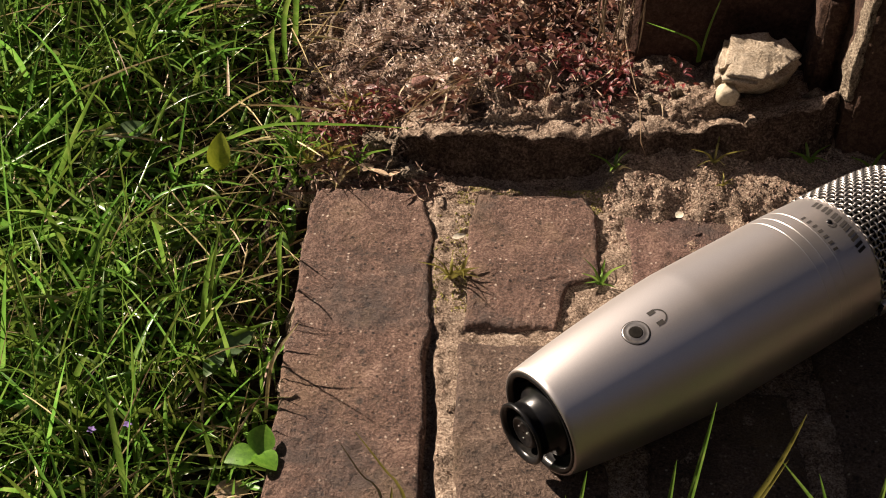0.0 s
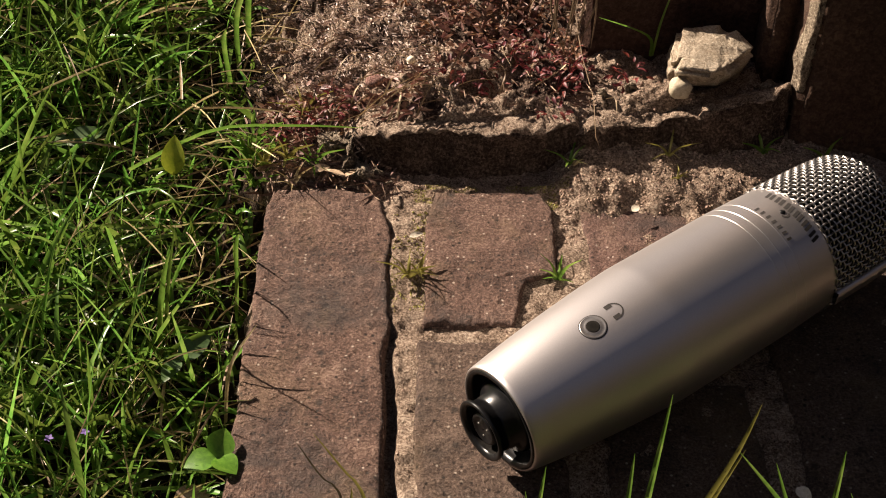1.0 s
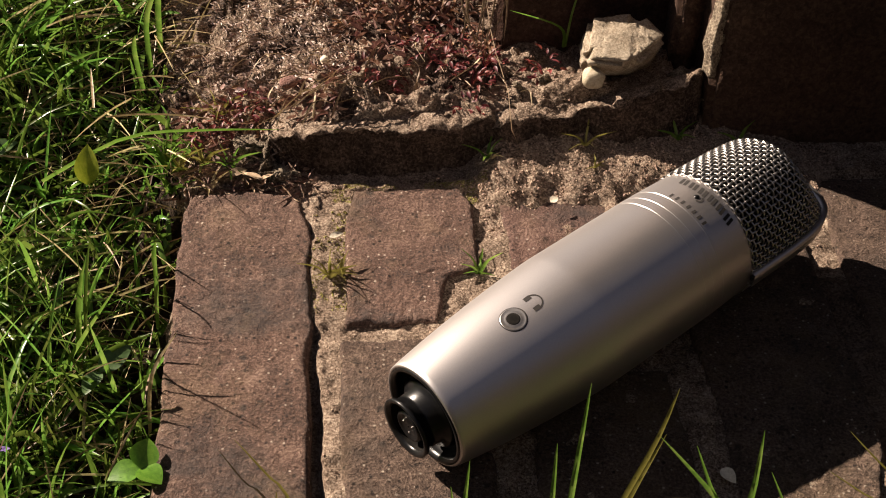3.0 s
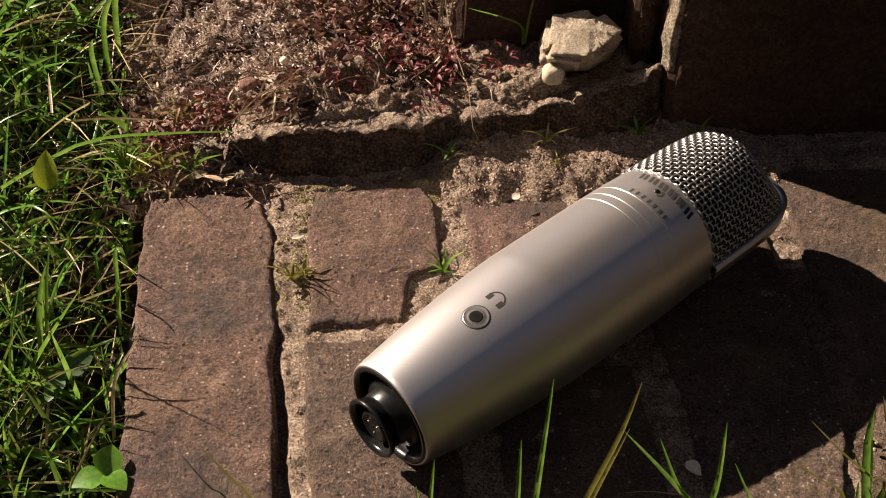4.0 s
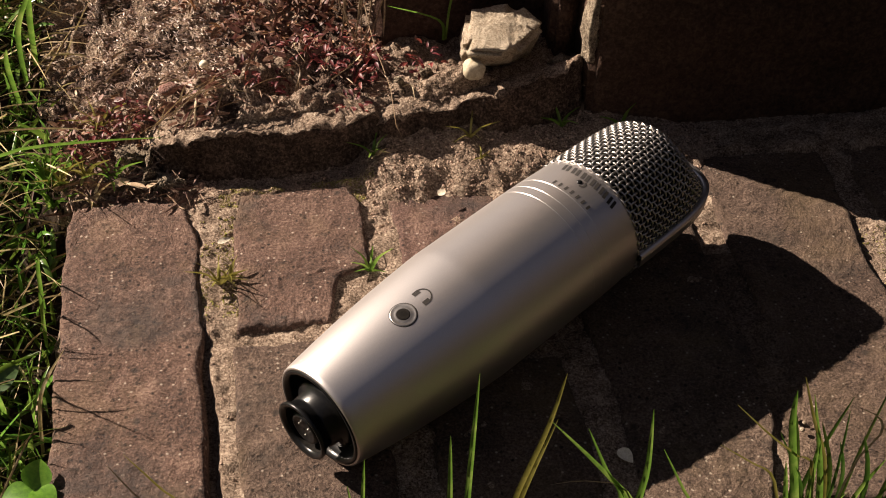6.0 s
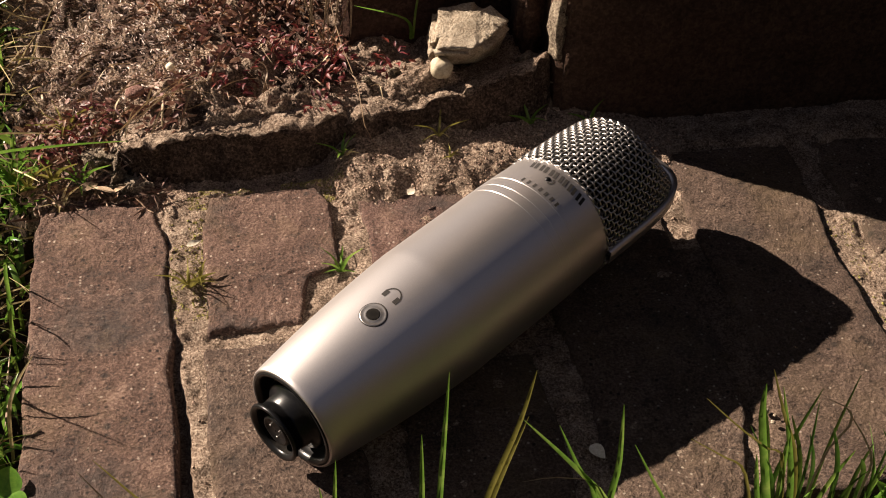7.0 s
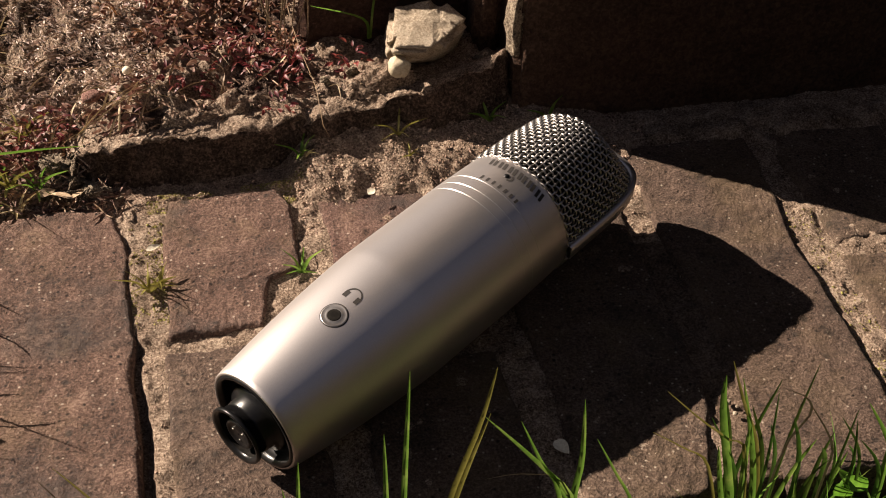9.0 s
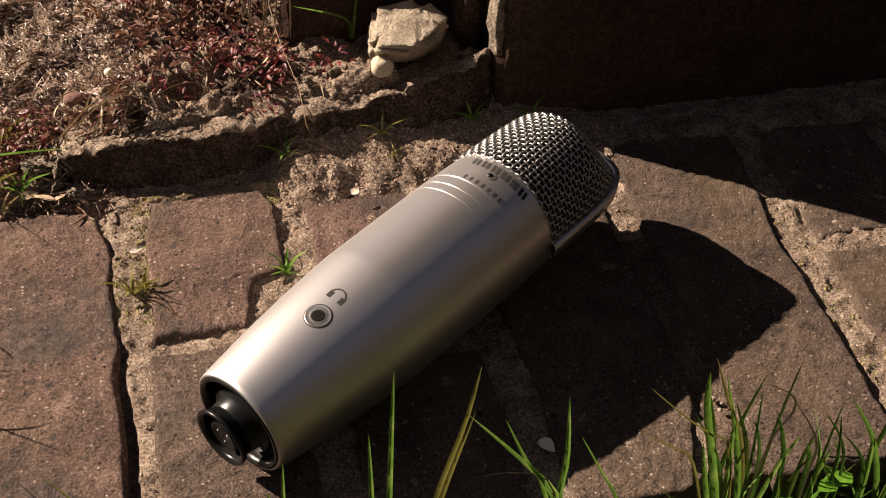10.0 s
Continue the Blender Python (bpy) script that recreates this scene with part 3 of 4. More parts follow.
jack = part("headphone_socket", disc_on_body([(0.0046, 0.0), (0.0045, 0.00016), (0.0042, 0.00020), (0.0040, 0.00012), (0.0028, 0.00012), (0.0025, 0.00020), (0.0022, 0.00010), (0.0018, -0.0001), (0.0004, -0.0002)], JS, JA), WIRE, mic, "dull steel headphone socket ring")
# raised dark disc painted as the shade inside the socket
part("socket_hole", disc_on_body([(0.0024, 0.00005), (0.0023, 0.00024), (0.0020, 0.00024), (0.0004, 0.00024)], JS, JA), FOAM, jack, "dark disc for the shade in the socket hole")
part("seam", disc_on_body([(0.00485, 0.00001), (0.0048, 0.00008), (0.0046, 0.00010), (0.0045, 0.00003)], JS, JA), INK, jack, "dark seam round the socket")


def stroke(points, half, lift=0.00010):
    """A printed line of that half width along points (s, across in metres) on the body."""
    bm = bmesh.new()
    pv = None
    for k, (s, c) in enumerate(points):
        s0, c0 = points[max(k - 1, 0)]
        s1, c1 = points[min(k + 1, len(points) - 1)]
        dx, dy = s1 - s0, c1 - c0
        ln = math.hypot(dx, dy)
        nx_, ny_ = -dy / ln * half, dx / ln * half
        row = [bm.verts.new(on_body(s + nx_ * e, (c + ny_ * e) / body_r(s), lift).translation) for e in (-1, 1)]
        if pv:
            bm.faces.new((pv[0], pv[1], row[1], row[0]))
        pv = row
    return bm


# printed marks: headphone sign, maker's mark and model mark as plain bars
C0, S0 = 0.0023, 0.0458
sign = part("headphone_sign", stroke([(S0 + 0.0034 * math.sin(g_), C0 - 0.0031 * math.cos(g_)) for g_ in [math.pi * k / 16 for k in range(17)]], 0.00026), INK, mic, "grey printed headphone sign")
for side_ in (-1, 1):
    part("ear_cup", stroke([(S0 - 0.0016 + 0.0003 * k, C0 + side_ * 0.0025) for k in range(10)], 0.00085), INK, sign)
for k in range(6):
    g_ = radians(-14.5 + 10.2 * k) * R_NECK
    for off_ in (-0.0010, 0.0010):
        part("printed_bar", stroke([(0.1268 + 0.0004 * j, g_ + off_ - 0.00010 * j) for j in range(10)], 0.00062), INK, mic, "dark grey printed bar")
for k in range(7):
    g_ = radians(-9.0 + 6.0 * k) * R_BODY
    part("printed_bar", stroke([(0.1178 + 0.0003 * j, g_) for j in range(8)], 0.00050), INK, mic, "thin grey printed bar")
dm = on_body(0.1249, radians(5.4))
part("badge_dot", ring_bm([(0.0011, 0.0), (0.0010, 0.00025), (0.0006, 0.0005), (0.0002, 0.0006)], dm, 20), BLACK, mic, "small black indicator dot")
part("badge_crescent", stroke([(0.1249 + 0.0015 * math.sin(q_), 0.0033 - 0.0016 * math.cos(q_)) for q_ in [2.0 + 2.6 * k / 10 for k in range(11)]], 0.0004), INK, mic)

# ---- grille
L_HEAD, NW, ROLL = 0.1826, 4.6, Matrix.Rotation(radians(7.0), 4, "X")


def head_point(s, th, out=0.0):
    """th from the front, radians; an oval section, full to two thirds of the head, then falling to the band like a hipped roof."""
    v = min(max((s - S_BODY) / (L_HEAD - S_BODY), 0), 0.9999)
    w = R_NECK * (1 - v ** NW) ** (1 / NW)
    q = max(0.0, (v - 0.68) / 0.32)
    d = R_NECK * (1.01 - 0.02 * min(v / 0.68, 1) ** 2) * (1 - q ** 1.5) + 0.0006 * q
    e = 2 / (2 - 0.35 * v)
    c, s_ = math.cos(th), math.sin(th)
    x = Vector((s, -w * math.copysign(abs(s_) ** e, s_), d * math.copysign(abs(c) ** e, c)))
    if out:
        x += Vector((0.6 * v * out, -s_ * out, c * out))
    return x


def tube_along(verts, faces, pts, rad, sides=5):
    base = len(verts)
    for k, p in enumerate(pts):
        t = (pts[min(k + 1, len(pts) - 1)] - pts[max(k - 1, 0)]).normalized()
        a_ = t.orthogonal().normalized() if k == 0 else (last - t * last.dot(t)).normalized()
        last = a_
        b_ = t.cross(a_)
        for j in range(sides):
            g_ = 2 * math.pi * j / sides
            verts.append(p + (a_ * math.cos(g_) + b_ * math.sin(g_)) * rad)
    for k in range(len(pts) - 1):
        for j in range(sides):
            faces.append((base + k * sides + j, base + k * sides + (j + 1) % sides, base + (k + 1) * sides + (j + 1) % sides, base + (k + 1) * sides + j))


def grille_half(centre):
    verts, faces = [], []
    n_th, n_s = 37, 25
    amp, rad = 0.00040, 0.00042
    th = [centre + math.pi * (k / (n_th - 1) - 0.5) * 0.985 for k in range(n_th)]
    ss = [S_BODY - 0.001 + (L_HEAD - S_BODY) * (1 - (1 - k / (n_s - 1)) ** 1.12) * 0.995 for k in range(n_s)]
    sub = 4
    for i, t in enumerate(th):
        pts = []
        for k in range((n_s - 1) * sub + 1):
            u = k / sub
            j = min(int(u), n_s - 2)
            s = ss[j] + (ss[j + 1] - ss[j]) * (u - j)
            pts.append(head_point(s, t, amp * math.cos(math.pi * (u + i))))
        tube_along(verts, faces, pts, rad)
    for i, s in enumerate(ss):
        pts = []
        for k in range((n_th - 1) * sub + 1):
            u = k / sub
            j = min(int(u), n_th - 2)
            t = th[j] + (th[j + 1] - th[j]) * (u - j)
            pts.append(head_point(s, t, -amp * math.cos(math.pi * (u + i))))
        tube_along(verts, faces, pts, rad)
    return mesh_of("grille", verts, faces)


put("grille", grille_half(0.0), WIRE, mic, "woven steel wire grille", ROLL)
put("grille", grille_half(math.pi), WIRE, mic, "woven steel wire grille", ROLL)
bm = bmesh.new()
rings = []
for k in range(14):
    s = S_BODY - 0.002 + (L_HEAD - 0.003 - S_BODY) * k / 13
    rings.append([bm.verts.new(head_point(s, 2 * math.pi * j / 40) * 1.0 + (Vector((s, 0, 0)) - head_point(s, 2 * math.pi * j / 40)) * 0.13) for j in range(40)])
for p, q_ in zip(rings, rings[1:]):
    for j in range(40):
        bm.faces.new((p[j], p[(j + 1) % 40], q_[(j + 1) % 40], q_[j]))
bm.faces.new(rings[-1])
part("inner_screen", bm, FOAM, mic, "dark fine screen behind the grille").matrix_basis = ROLL
# band that frames the grille, up one side, over the end and down the other
bm = bmesh.new()
path = [(S_BODY - 0.001 + (L_HEAD - S_BODY) * k / 30, 1) for k in range(29)]
out_ = []
for k in range(61):
    v = k / 60
    g_ = math.pi * v
    # rounded rectangle outline in the plane of the band
    c, s_ = math.cos(g_), math.sin(g_)
    e = 0.42
    out_.append(Vector((S_BODY - 0.0015 + (L_HEAD + 0.0008 - S_BODY + 0.0015) * abs(s_) ** e, (R_NECK + 0.0006) * math.copysign(abs(c) ** e, c), 0)))
pv = None
for k, p in enumerate(out_):
    t = (out_[min(k + 1, 60)] - out_[max(k - 1, 0)]).normalized()
    nrm = Vector((t.y, -t.x, 0))
    row = []
    for dz, dn in ((-0.0030, -0.0016), (-0.0030, 0.0004), (-0.0022, 0.0012), (0.0022, 0.0012), (0.0030, 0.0004), (0.0030, -0.0016)):
        row.append(bm.verts.new(p + nrm * dn + Vector((0, 0, dz))))
    if pv:
        for j in range(6):
            bm.faces.new((pv[j], pv[(j + 1) % 6], row[(j + 1) % 6], row[j]))
    pv = row
bmesh.ops.recalc_face_normals(bm, faces=bm.faces[:])
part("grille_band", bm, SILVER, mic, "satin silver band framing the grille").matrix_basis = ROLL


# ---- grass
def blade(verts, faces, root, tip_dir, length, width, droop, segs=6, twist=0.0):
    """One leaf: a bent, keeled ribbon from root."""
    base = len(verts)
    p, d = Vector(root), Vector(tip_dir).normalized()
    side = d.cross(Vector((math.cos(twist), math.sin(twist), 0.15))).normalized()
    for k in range(segs + 1):
        v = k / segs
        w = width * (0.75 + 0.5 * v - 1.25 * v ** 3) * 0.5
        keel = d.cross(side) * w * 0.35
        verts.extend((p - side * w, p + keel, p + side * w) if k < segs else (p, p, p))
        p = p + d * (length / segs)
        d = (d + Vector((0, 0, -droop / segs))).normalized()
        side = (side - d * side.dot(d)).normalized()
    for k in range(segs):
        for j in (0, 1):
            i = base + k * 3 + j
            faces.append((i, i + 1, i + 4, i + 3))


rng = random.Random(5)


def lawn(count, x0, x1, y0, y1, tall, wide, verts, faces, edge=True):
    for k in range(count):
        x, y = rng.uniform(x0, x1), rng.uniform(y0, y1)
        if edge:
            x -= 0.02 * max(0, min(1, (y - 0.54) / 0.16))
        z = float(ground_z(np.array(x), np.array(y)))
        g_ = rng.uniform(0, 2 * math.pi)
        lean = rng.uniform(0.1, 1.7)
        size = rng.uniform(*tall)
        if edge and x > -0.09 and math.cos(g_) > 0:
            lean *= 0.35
            size *= 0.8
        if edge and x > -0.12 and y > 0.45:
            size *= 0.62
        if edge and x > -0.15 and y > 0.49:
            size *= 0.72
        if edge and x > -0.092:
            size *= 0.6
        blade(verts, faces, (x, y, z), (math.cos(g_) * lean, math.sin(g_) * lean, 1), size, rng.uniform(*wide), rng.uniform(0.2, 2.2), 6, rng.uniform(0, 6.28))


verts, faces = [], []
lawn(5600, -0.30, -0.071, 0.30, 0.74, (0.018, 0.076), (0.0011, 0.0030), verts, faces)
lawn(2500, -0.60, -0.25, 0.10, 1.0, (0.02, 0.07), (0.002, 0.004), verts, faces)
lawn(1500, -0.25, -0.07, 0.74, 1.1, (0.02, 0.06), (0.002, 0.004), verts, faces)
tagged(put("lawn_grass", mesh_of("lawn_grass", verts, faces), GRASS), "dense green lawn grass beside the paving", "grass", kind="stuff")
verts, faces = [], []
lawn(550, -0.30, 0.60, -0.10, 0.300, (0.012, 0.028), (0.002, 0.004), verts, faces, False)
lawn(420, 0.170, 0.40, 0.318, 0.339, (0.028, 0.054), (0.0010, 0.0021), verts, faces, False)
tagged(put("front_grass", mesh_of("front_grass", verts, faces), GRASS), "green grass along the paving's front edge", "grass", kind="stuff")


def straws(name, count, x0, x1, y0, y1, size, wide, mat_, label, lift=0.012, rise=0.5):
    verts, faces = [], []
    for k in range(count):
        x, y = rng.uniform(x0, x1), rng.uniform(y0, y1)
        z = float(ground_z(np.array(x), np.array(y))) + rng.uniform(0.0005, lift)
        g_ = rng.uniform(0, 2 * math.pi)
        blade(verts, faces, (x, y, z), (math.cos(g_), math.sin(g_), rng.uniform(-0.1, rise)), rng.uniform(*size), rng.uniform(*wide), rng.uniform(0, 0.8), 4, rng.uniform(0, 6.28))
    return tagged(put(name, mesh_of(name, verts, faces), mat_), label, "dry grass", kind="stuff")


straws("dry_thatch", 1500, -0.30, -0.072, 0.30, 0.74, (0.012, 0.04), (0.0005, 0.0013), STRAW, "tangled dry straw among the lawn grass")
straws("dry_thatch", 330, -0.30, -0.076, 0.30, 0.74, (0.014, 0.05), (0.0006, 0.0015), STRAW, "bleached dry straw lying over the lawn grass", 0.036)
LITTER = material("leaf_litter", ((0.08, 0.045, 0.033), (0.22, 0.14, 0.105), (0.46, 0.34, 0.26)), 0.8, grain=400, patch=60, bump=0, spread=0.6, island=True, spec=0.3)
straws("leaf_litter", 1500, -0.085, 0.075, 0.552, 0.72, (0.002, 0.007), (0.0005, 0.0014), LITTER, "brown needles and leaf bits on the bed", 0.0015, 0.25)
SAND_LITTER = material("pale_litter", ((0.24, 0.18, 0.16), (0.52, 0.42, 0.37), (0.80, 0.70, 0.63)), 0.8, grain=400, patch=60, bump=0, spread=0.35, island=True, spec=0.25)
straws("pale_litter", 5200, -0.062, 0.004, 0.580, 0.70, (0.0010, 0.0034), (0.0004, 0.0010), SAND_LITTER, "pale dry chaff and sand on the bed", 0.0012, 0.2)
DEAD = material("dead_red_leaf", ((0.06, 0.026, 0.020), (0.18, 0.085, 0.066), (0.40, 0.25, 0.19)), 0.55, grain=500, patch=90, bump=0, spread=0.5, island=True, translucent=0.2)
straws("dead_leaf_bits", 330, -0.072, 0.000, 0.550, 0.586, (0.003, 0.007), (0.0014, 0.0028), DEAD, "curled dead reddish leaf bits on the bed", 0.003, 0.9)
straws("dead_leaf_bits", 380, 0.004, 0.066, 0.584, 0.660, (0.003, 0.008), (0.0014, 0.0030), DEAD, "curled dead reddish leaf bits among the weeds", 0.007, 1.2)
BROWN_STRAW = material("brown_straw", ((0.07, 0.04, 0.02), (0.16, 0.10, 0.055), (0.30, 0.21, 0.12)), 0.6, grain=300, patch=40, bump=0, spread=0.45, island=True)
straws("brown_thatch", 1200, -0.30, -0.072, 0.30, 0.74, (0.012, 0.035), (0.0005, 0.0012), BROWN_STRAW, "dead brown grass low in the lawn")
straws("leaf_litter", 420, -0.070, -0.012, 0.522, 0.556, (0.003, 0.011), (0.0006, 0.0018), LITTER, "dead brown leaf bits at the bricks' end", 0.003, 0.5)


# ---- crumbs of soil and mortar
def crumbs(count, x0, x1, y0, y1, lo, hi, seed, mat_, name, label, keep=None):
    r_ = np.random.RandomState(seed)
    x, y = r_.uniform(x0, x1, count), r_.uniform(y0, y1, count)
    if keep is not None:
        ok = keep(x, y)
        x, y = x[ok], y[ok]
    n_ = len(x)
    size = lo + (hi - lo) * r_.uniform(0, 1, n_) ** 3
    z = ground_z(x, y) + size * 0.05
    octa = np.array([(1, 0, 0), (-1, 0, 0), (0, 1, 0), (0, -1, 0), (0, 0, 1), (0, 0, -1)], float)
    tri = np.array([(0, 2, 4), (2, 1, 4), (1, 3, 4), (3, 0, 4), (2, 0, 5), (1, 2, 5), (3, 1, 5), (0, 3, 5)])
    g_ = r_.uniform(0, 6.28, n_)
    v = octa[None] * r_.uniform(0.45, 1.0, (n_, 6, 1)) * size[:, None, None]
    v = v + r_.uniform(-0.3, 0.3, (n_, 6, 3)) * size[:, None, None]
    c_, s_ = np.cos(g_)[:, None], np.sin(g_)[:, None]
    v = np.stack([v[..., 0] * c_ - v[..., 1] * s_, v[..., 0] * s_ + v[..., 1] * c_, v[..., 2] * 0.8], -1)
    v = v + np.stack([x, y, z], -1)[:, None]
    f = (tri[None] + 6 * np.arange(n_)[:, None, None]).reshape(-1, 3)
    return tagged(put(name, mesh_of(name, v.reshape(-1, 3).tolist(), f.tolist(), False), mat_), label, "soil", kind="stuff")


def in_joint(x, y):
    for bx, by, w, d, _ in BRICKS:
        hit_ = (x > bx - 0.001) & (x < bx + w + 0.001) & (y > by - 0.001) & (y < by + d + 0.001)
        x = np.where(hit_, 99.0, x)
    return x < 90


crumbs(9000, 0.054, 0.215, 0.497, 0.556, 0.0002, 0.0012, 1, CRUMB, "soil_crumbs", "loose sandy soil crumbs below the ledge", lambda x, y: y < ledge_y(x))
crumbs(4500, -0.062, 0.06, 0.520, 0.545, 0.0003, 0.0009, 2, CRUMB, "soil_crumbs", "loose sandy soil crumbs below the ledge", lambda x, y: y < ledge_y(x))
crumbs(9000, -0.08, 0.155, 0.543, 0.70, 0.0002, 0.0014, 3, CRUMB, "bed_crumbs", "gritty sand and crumbs covering the bed", lambda x, y: y > ledge_y(x))
MOSS = material("moss", ((0.10, 0.085, 0.025), (0.20, 0.175, 0.055), (0.34, 0.29, 0.11)), 0.9, grain=900, patch=200, bump=0, spread=0.5, island=True, spec=0.1)
crumbs(6500, -0.005, 0.060, 0.5190, 0.5330, 0.0002, 0.0006, 5, MOSS, "moss", "olive moss and grit at the bricks' ends", lambda x, y: hashed(np.floor(x * 180), np.floor(y * 180), 3) > 0.45)
crumbs(900, -0.0135, 0.0005, 0.452, 0.512, 0.0003, 0.0009, 6, MOSS, "moss", "olive moss and grit in the brick joint", lambda x, y: hashed(np.floor(x * 180), np.floor(y * 180), 5) > 0.5)
crumbs(700, 0.252, 0.268, 0.36, 0.48, 0.0003, 0.0009, 7, MOSS, "moss", "olive moss and grit in the brick joint", lambda x, y: hashed(np.floor(x * 180), np.floor(y * 180), 7) > 0.5)
# no bright grains in the joint that is coloured for shade
crumbs(8000, -0.02, 0.34, 0.345, 0.53, 0.0002, 0.0010, 4, CRUMB, "joint_crumbs", "sand grains lying in the brick joints", lambda x, y: in_joint(x, y) & ~((x > 0.184) & (x < 0.202) & (y < 0.470)))


# ---- single plants and litter
def ribbon(points, width, segs=10):
    """A leaf or stem along a smooth line through points, widest low down, pointed at the end."""
    pts = [Vector(p) for p in points]
    line = []
    for k in range(segs + 1):
        u = k / segs * (len(pts) - 1)
        i = min(int(u), len(pts) - 2)
        f = u - i
        p0, p1, p2, p3 = pts[max(i - 1, 0)], pts[i], pts[i + 1], pts[min(i + 2, len(pts) - 1)]
        line.append(0.5 * ((2 * p1) + (p2 - p0) * f + (2 * p0 - 5 * p1 + 4 * p2 - p3) * f * f + (3 * p1 - p0 - 3 * p2 + p3) * f ** 3))
    verts, faces = [], []
    for k, p in enumerate(line):
        v = k / segs
        t = (line[min(k + 1, segs)] - line[max(k - 1, 0)]).normalized()
        side = t.cross(Vector((0.25, 1, 0.35))).normalized()
        w = width * 0.5 * (0.8 + 0.4 * v - 1.2 * v ** 3) + 0.00008
        verts += [p - side * w, p + t.cross(side) * w * 0.4, p + side * w]
    for k in range(segs):
        for j in (0, 1):
            i = 3 * k + j
            faces.append((i, i + 1, i + 4, i + 3))
    return verts, faces


def plant(name, ribbons, mat_, label, category, group=""):
    """A plant: its origin at its first root, one part a leaf."""
    root = Vector(ribbons[0][0][0])
    top = tagged(new(name), label, category, group)
    top.matrix_basis = Matrix.Translation(root)
    for points, width in ribbons:
        v, f = ribbon([Vector(p) - root for p in points], width)
        put("leaf", mesh_of("leaf", v, f), mat_, top)
    return top


DRY = material("dry_stem", ((0.30, 0.22, 0.13), (0.48, 0.38, 0.24), (0.66, 0.56, 0.40)), 0.6, grain=500, patch=60, bump=0)
OLIVE = material("olive_blade", ((0.13, 0.12, 0.025), (0.22, 0.20, 0.045), (0.34, 0.30, 0.09)), 0.45, grain=90, patch=60, bump=0, contrast=0.25, translucent=0.3)
FG = -0.031
FY = 0.336
plant("grass_tuft", [([(0.0650, FY, FG), (0.0650, FY, 0.03), (0.0662, FY + 0.002, 0.0849)], 0.0021),
                     ([(0.0600, FY, FG), (0.0599, FY, 0.02), (0.0591, FY + 0.002, 0.0597)], 0.0020)], GRASS, "upright green grass blades at the paving's edge", "grass", "edge grass")
plant("grass_tuft", [([(0.0700, FY, FG), (0.0789, FY, 0.0255), (0.0870, FY, 0.0608), (0.0913, FY + 0.002, 0.0818)], 0.0019),
                     ([(0.0720, FY, FG), (0.0807, FY, 0.025), (0.0908, FY + 0.003, 0.0612)], 0.0018)], OLIVE, "olive grass blades leaning over the paving's edge", "grass", "edge grass")
plant("grass_tuft", [([(0.0330, FY, FG), (0.0331, FY, 0.02), (0.0340, FY, 0.0555)], 0.0018),
                     ([(0.0340, FY, FG), (0.0320, FY, 0.015), (0.0290, FY, 0.044)], 0.0016)], GRASS, "short green grass blades at the paving's edge", "grass", "edge grass")
plant("grass_tuft", [([(0.1250, FY, FG), (0.1195, FY, 0.0152), (0.1076, FY, 0.0368), (0.0886, FY + 0.002, 0.0617)], 0.0027),
                     ([(0.1240, FY, FG), (0.1142, FY, 0.0228), (0.1075, FY, 0.0381), (0.0994, FY, 0.0593)], 0.0017),
                     ([(0.1240, FY, FG), (0.1195, FY, 0.0152), (0.1201, FY, 0.0378), (0.1181, FY, 0.0651)], 0.0024),
                     ([(0.1500, FY, FG), (0.1400, FY, 0.010), (0.1321, FY, 0.0282), (0.1240, FY, 0.0462)], 0.0012),
                     ([(0.1230, FY, FG), (0.1215, FY, 0.005), (0.1110, FY, 0.032)], 0.0018)], GRASS, "spreading tuft of green grass at the paving's edge", "grass", "edge grass")
plant("grass_tuft", [([(0.1780, FY, FG), (0.1750, FY, 0.0011), (0.1637, FY, 0.0491), (0.1614, FY, 0.0672)], 0.0030),
                     ([(0.1860, FY, FG), (0.1823, FY, 0.0029), (0.1770, FY, 0.0301), (0.1672, FY, 0.0648)], 0.0024),
                     ([(0.1830, FY, FG), (0.1780, FY, 0.004), (0.1750, FY, 0.030), (0.1740, FY, 0.043)], 0.0022),
                     ([(0.1800, FY, FG), (0.1700, FY, 0.010), (0.1650, FY, 0.034)], 0.0020),
                     ([(0.1850, FY, FG), (0.1930, FY, 0.012), (0.1990, FY, 0.030)], 0.0020)], GRASS, "dense upright tuft of green grass at the paving's edge", "grass", "edge grass")
# grass green darkened for the shaded sides of backlit tufts
SHADED_GRASS = material("shaded_grass", ((0.025, 0.060, 0.010), (0.055, 0.115, 0.016), (0.14, 0.21, 0.04)), 0.3, grain=90, patch=25, bump=0, contrast=0.3, spread=0.3, translucent=0.3)
rf = random.Random(77)
for x0, x1, n_, tall_, text in ((0.172, 0.194, 9, (0.030, 0.062), "dense green grass tuft at the paving's edge, coloured as backlit"), (0.196, 0.222, 9, (0.022, 0.044), "short dense green grass tuft at the paving's edge"), (0.224, 0.250, 8, (0.026, 0.050), "green grass tuft at the paving's edge")):
    tuft = []
    for k in range(n_):
        x, top_, lean_ = rf.uniform(x0, x1), rf.uniform(*tall_), rf.uniform(-0.014, 0.010)
        y = FY + rf.uniform(-0.004, 0.004)
        tuft.append(([(x, y, FG), (x + 0.15 * lean_, y, 0.4 * top_), (x + lean_, y + rf.uniform(-0.003, 0.004), top_)], rf.uniform(0.0010, 0.0019)))
    plant("grass_tuft", tuft, SHADED_GRASS, text, "grass", "edge grass")
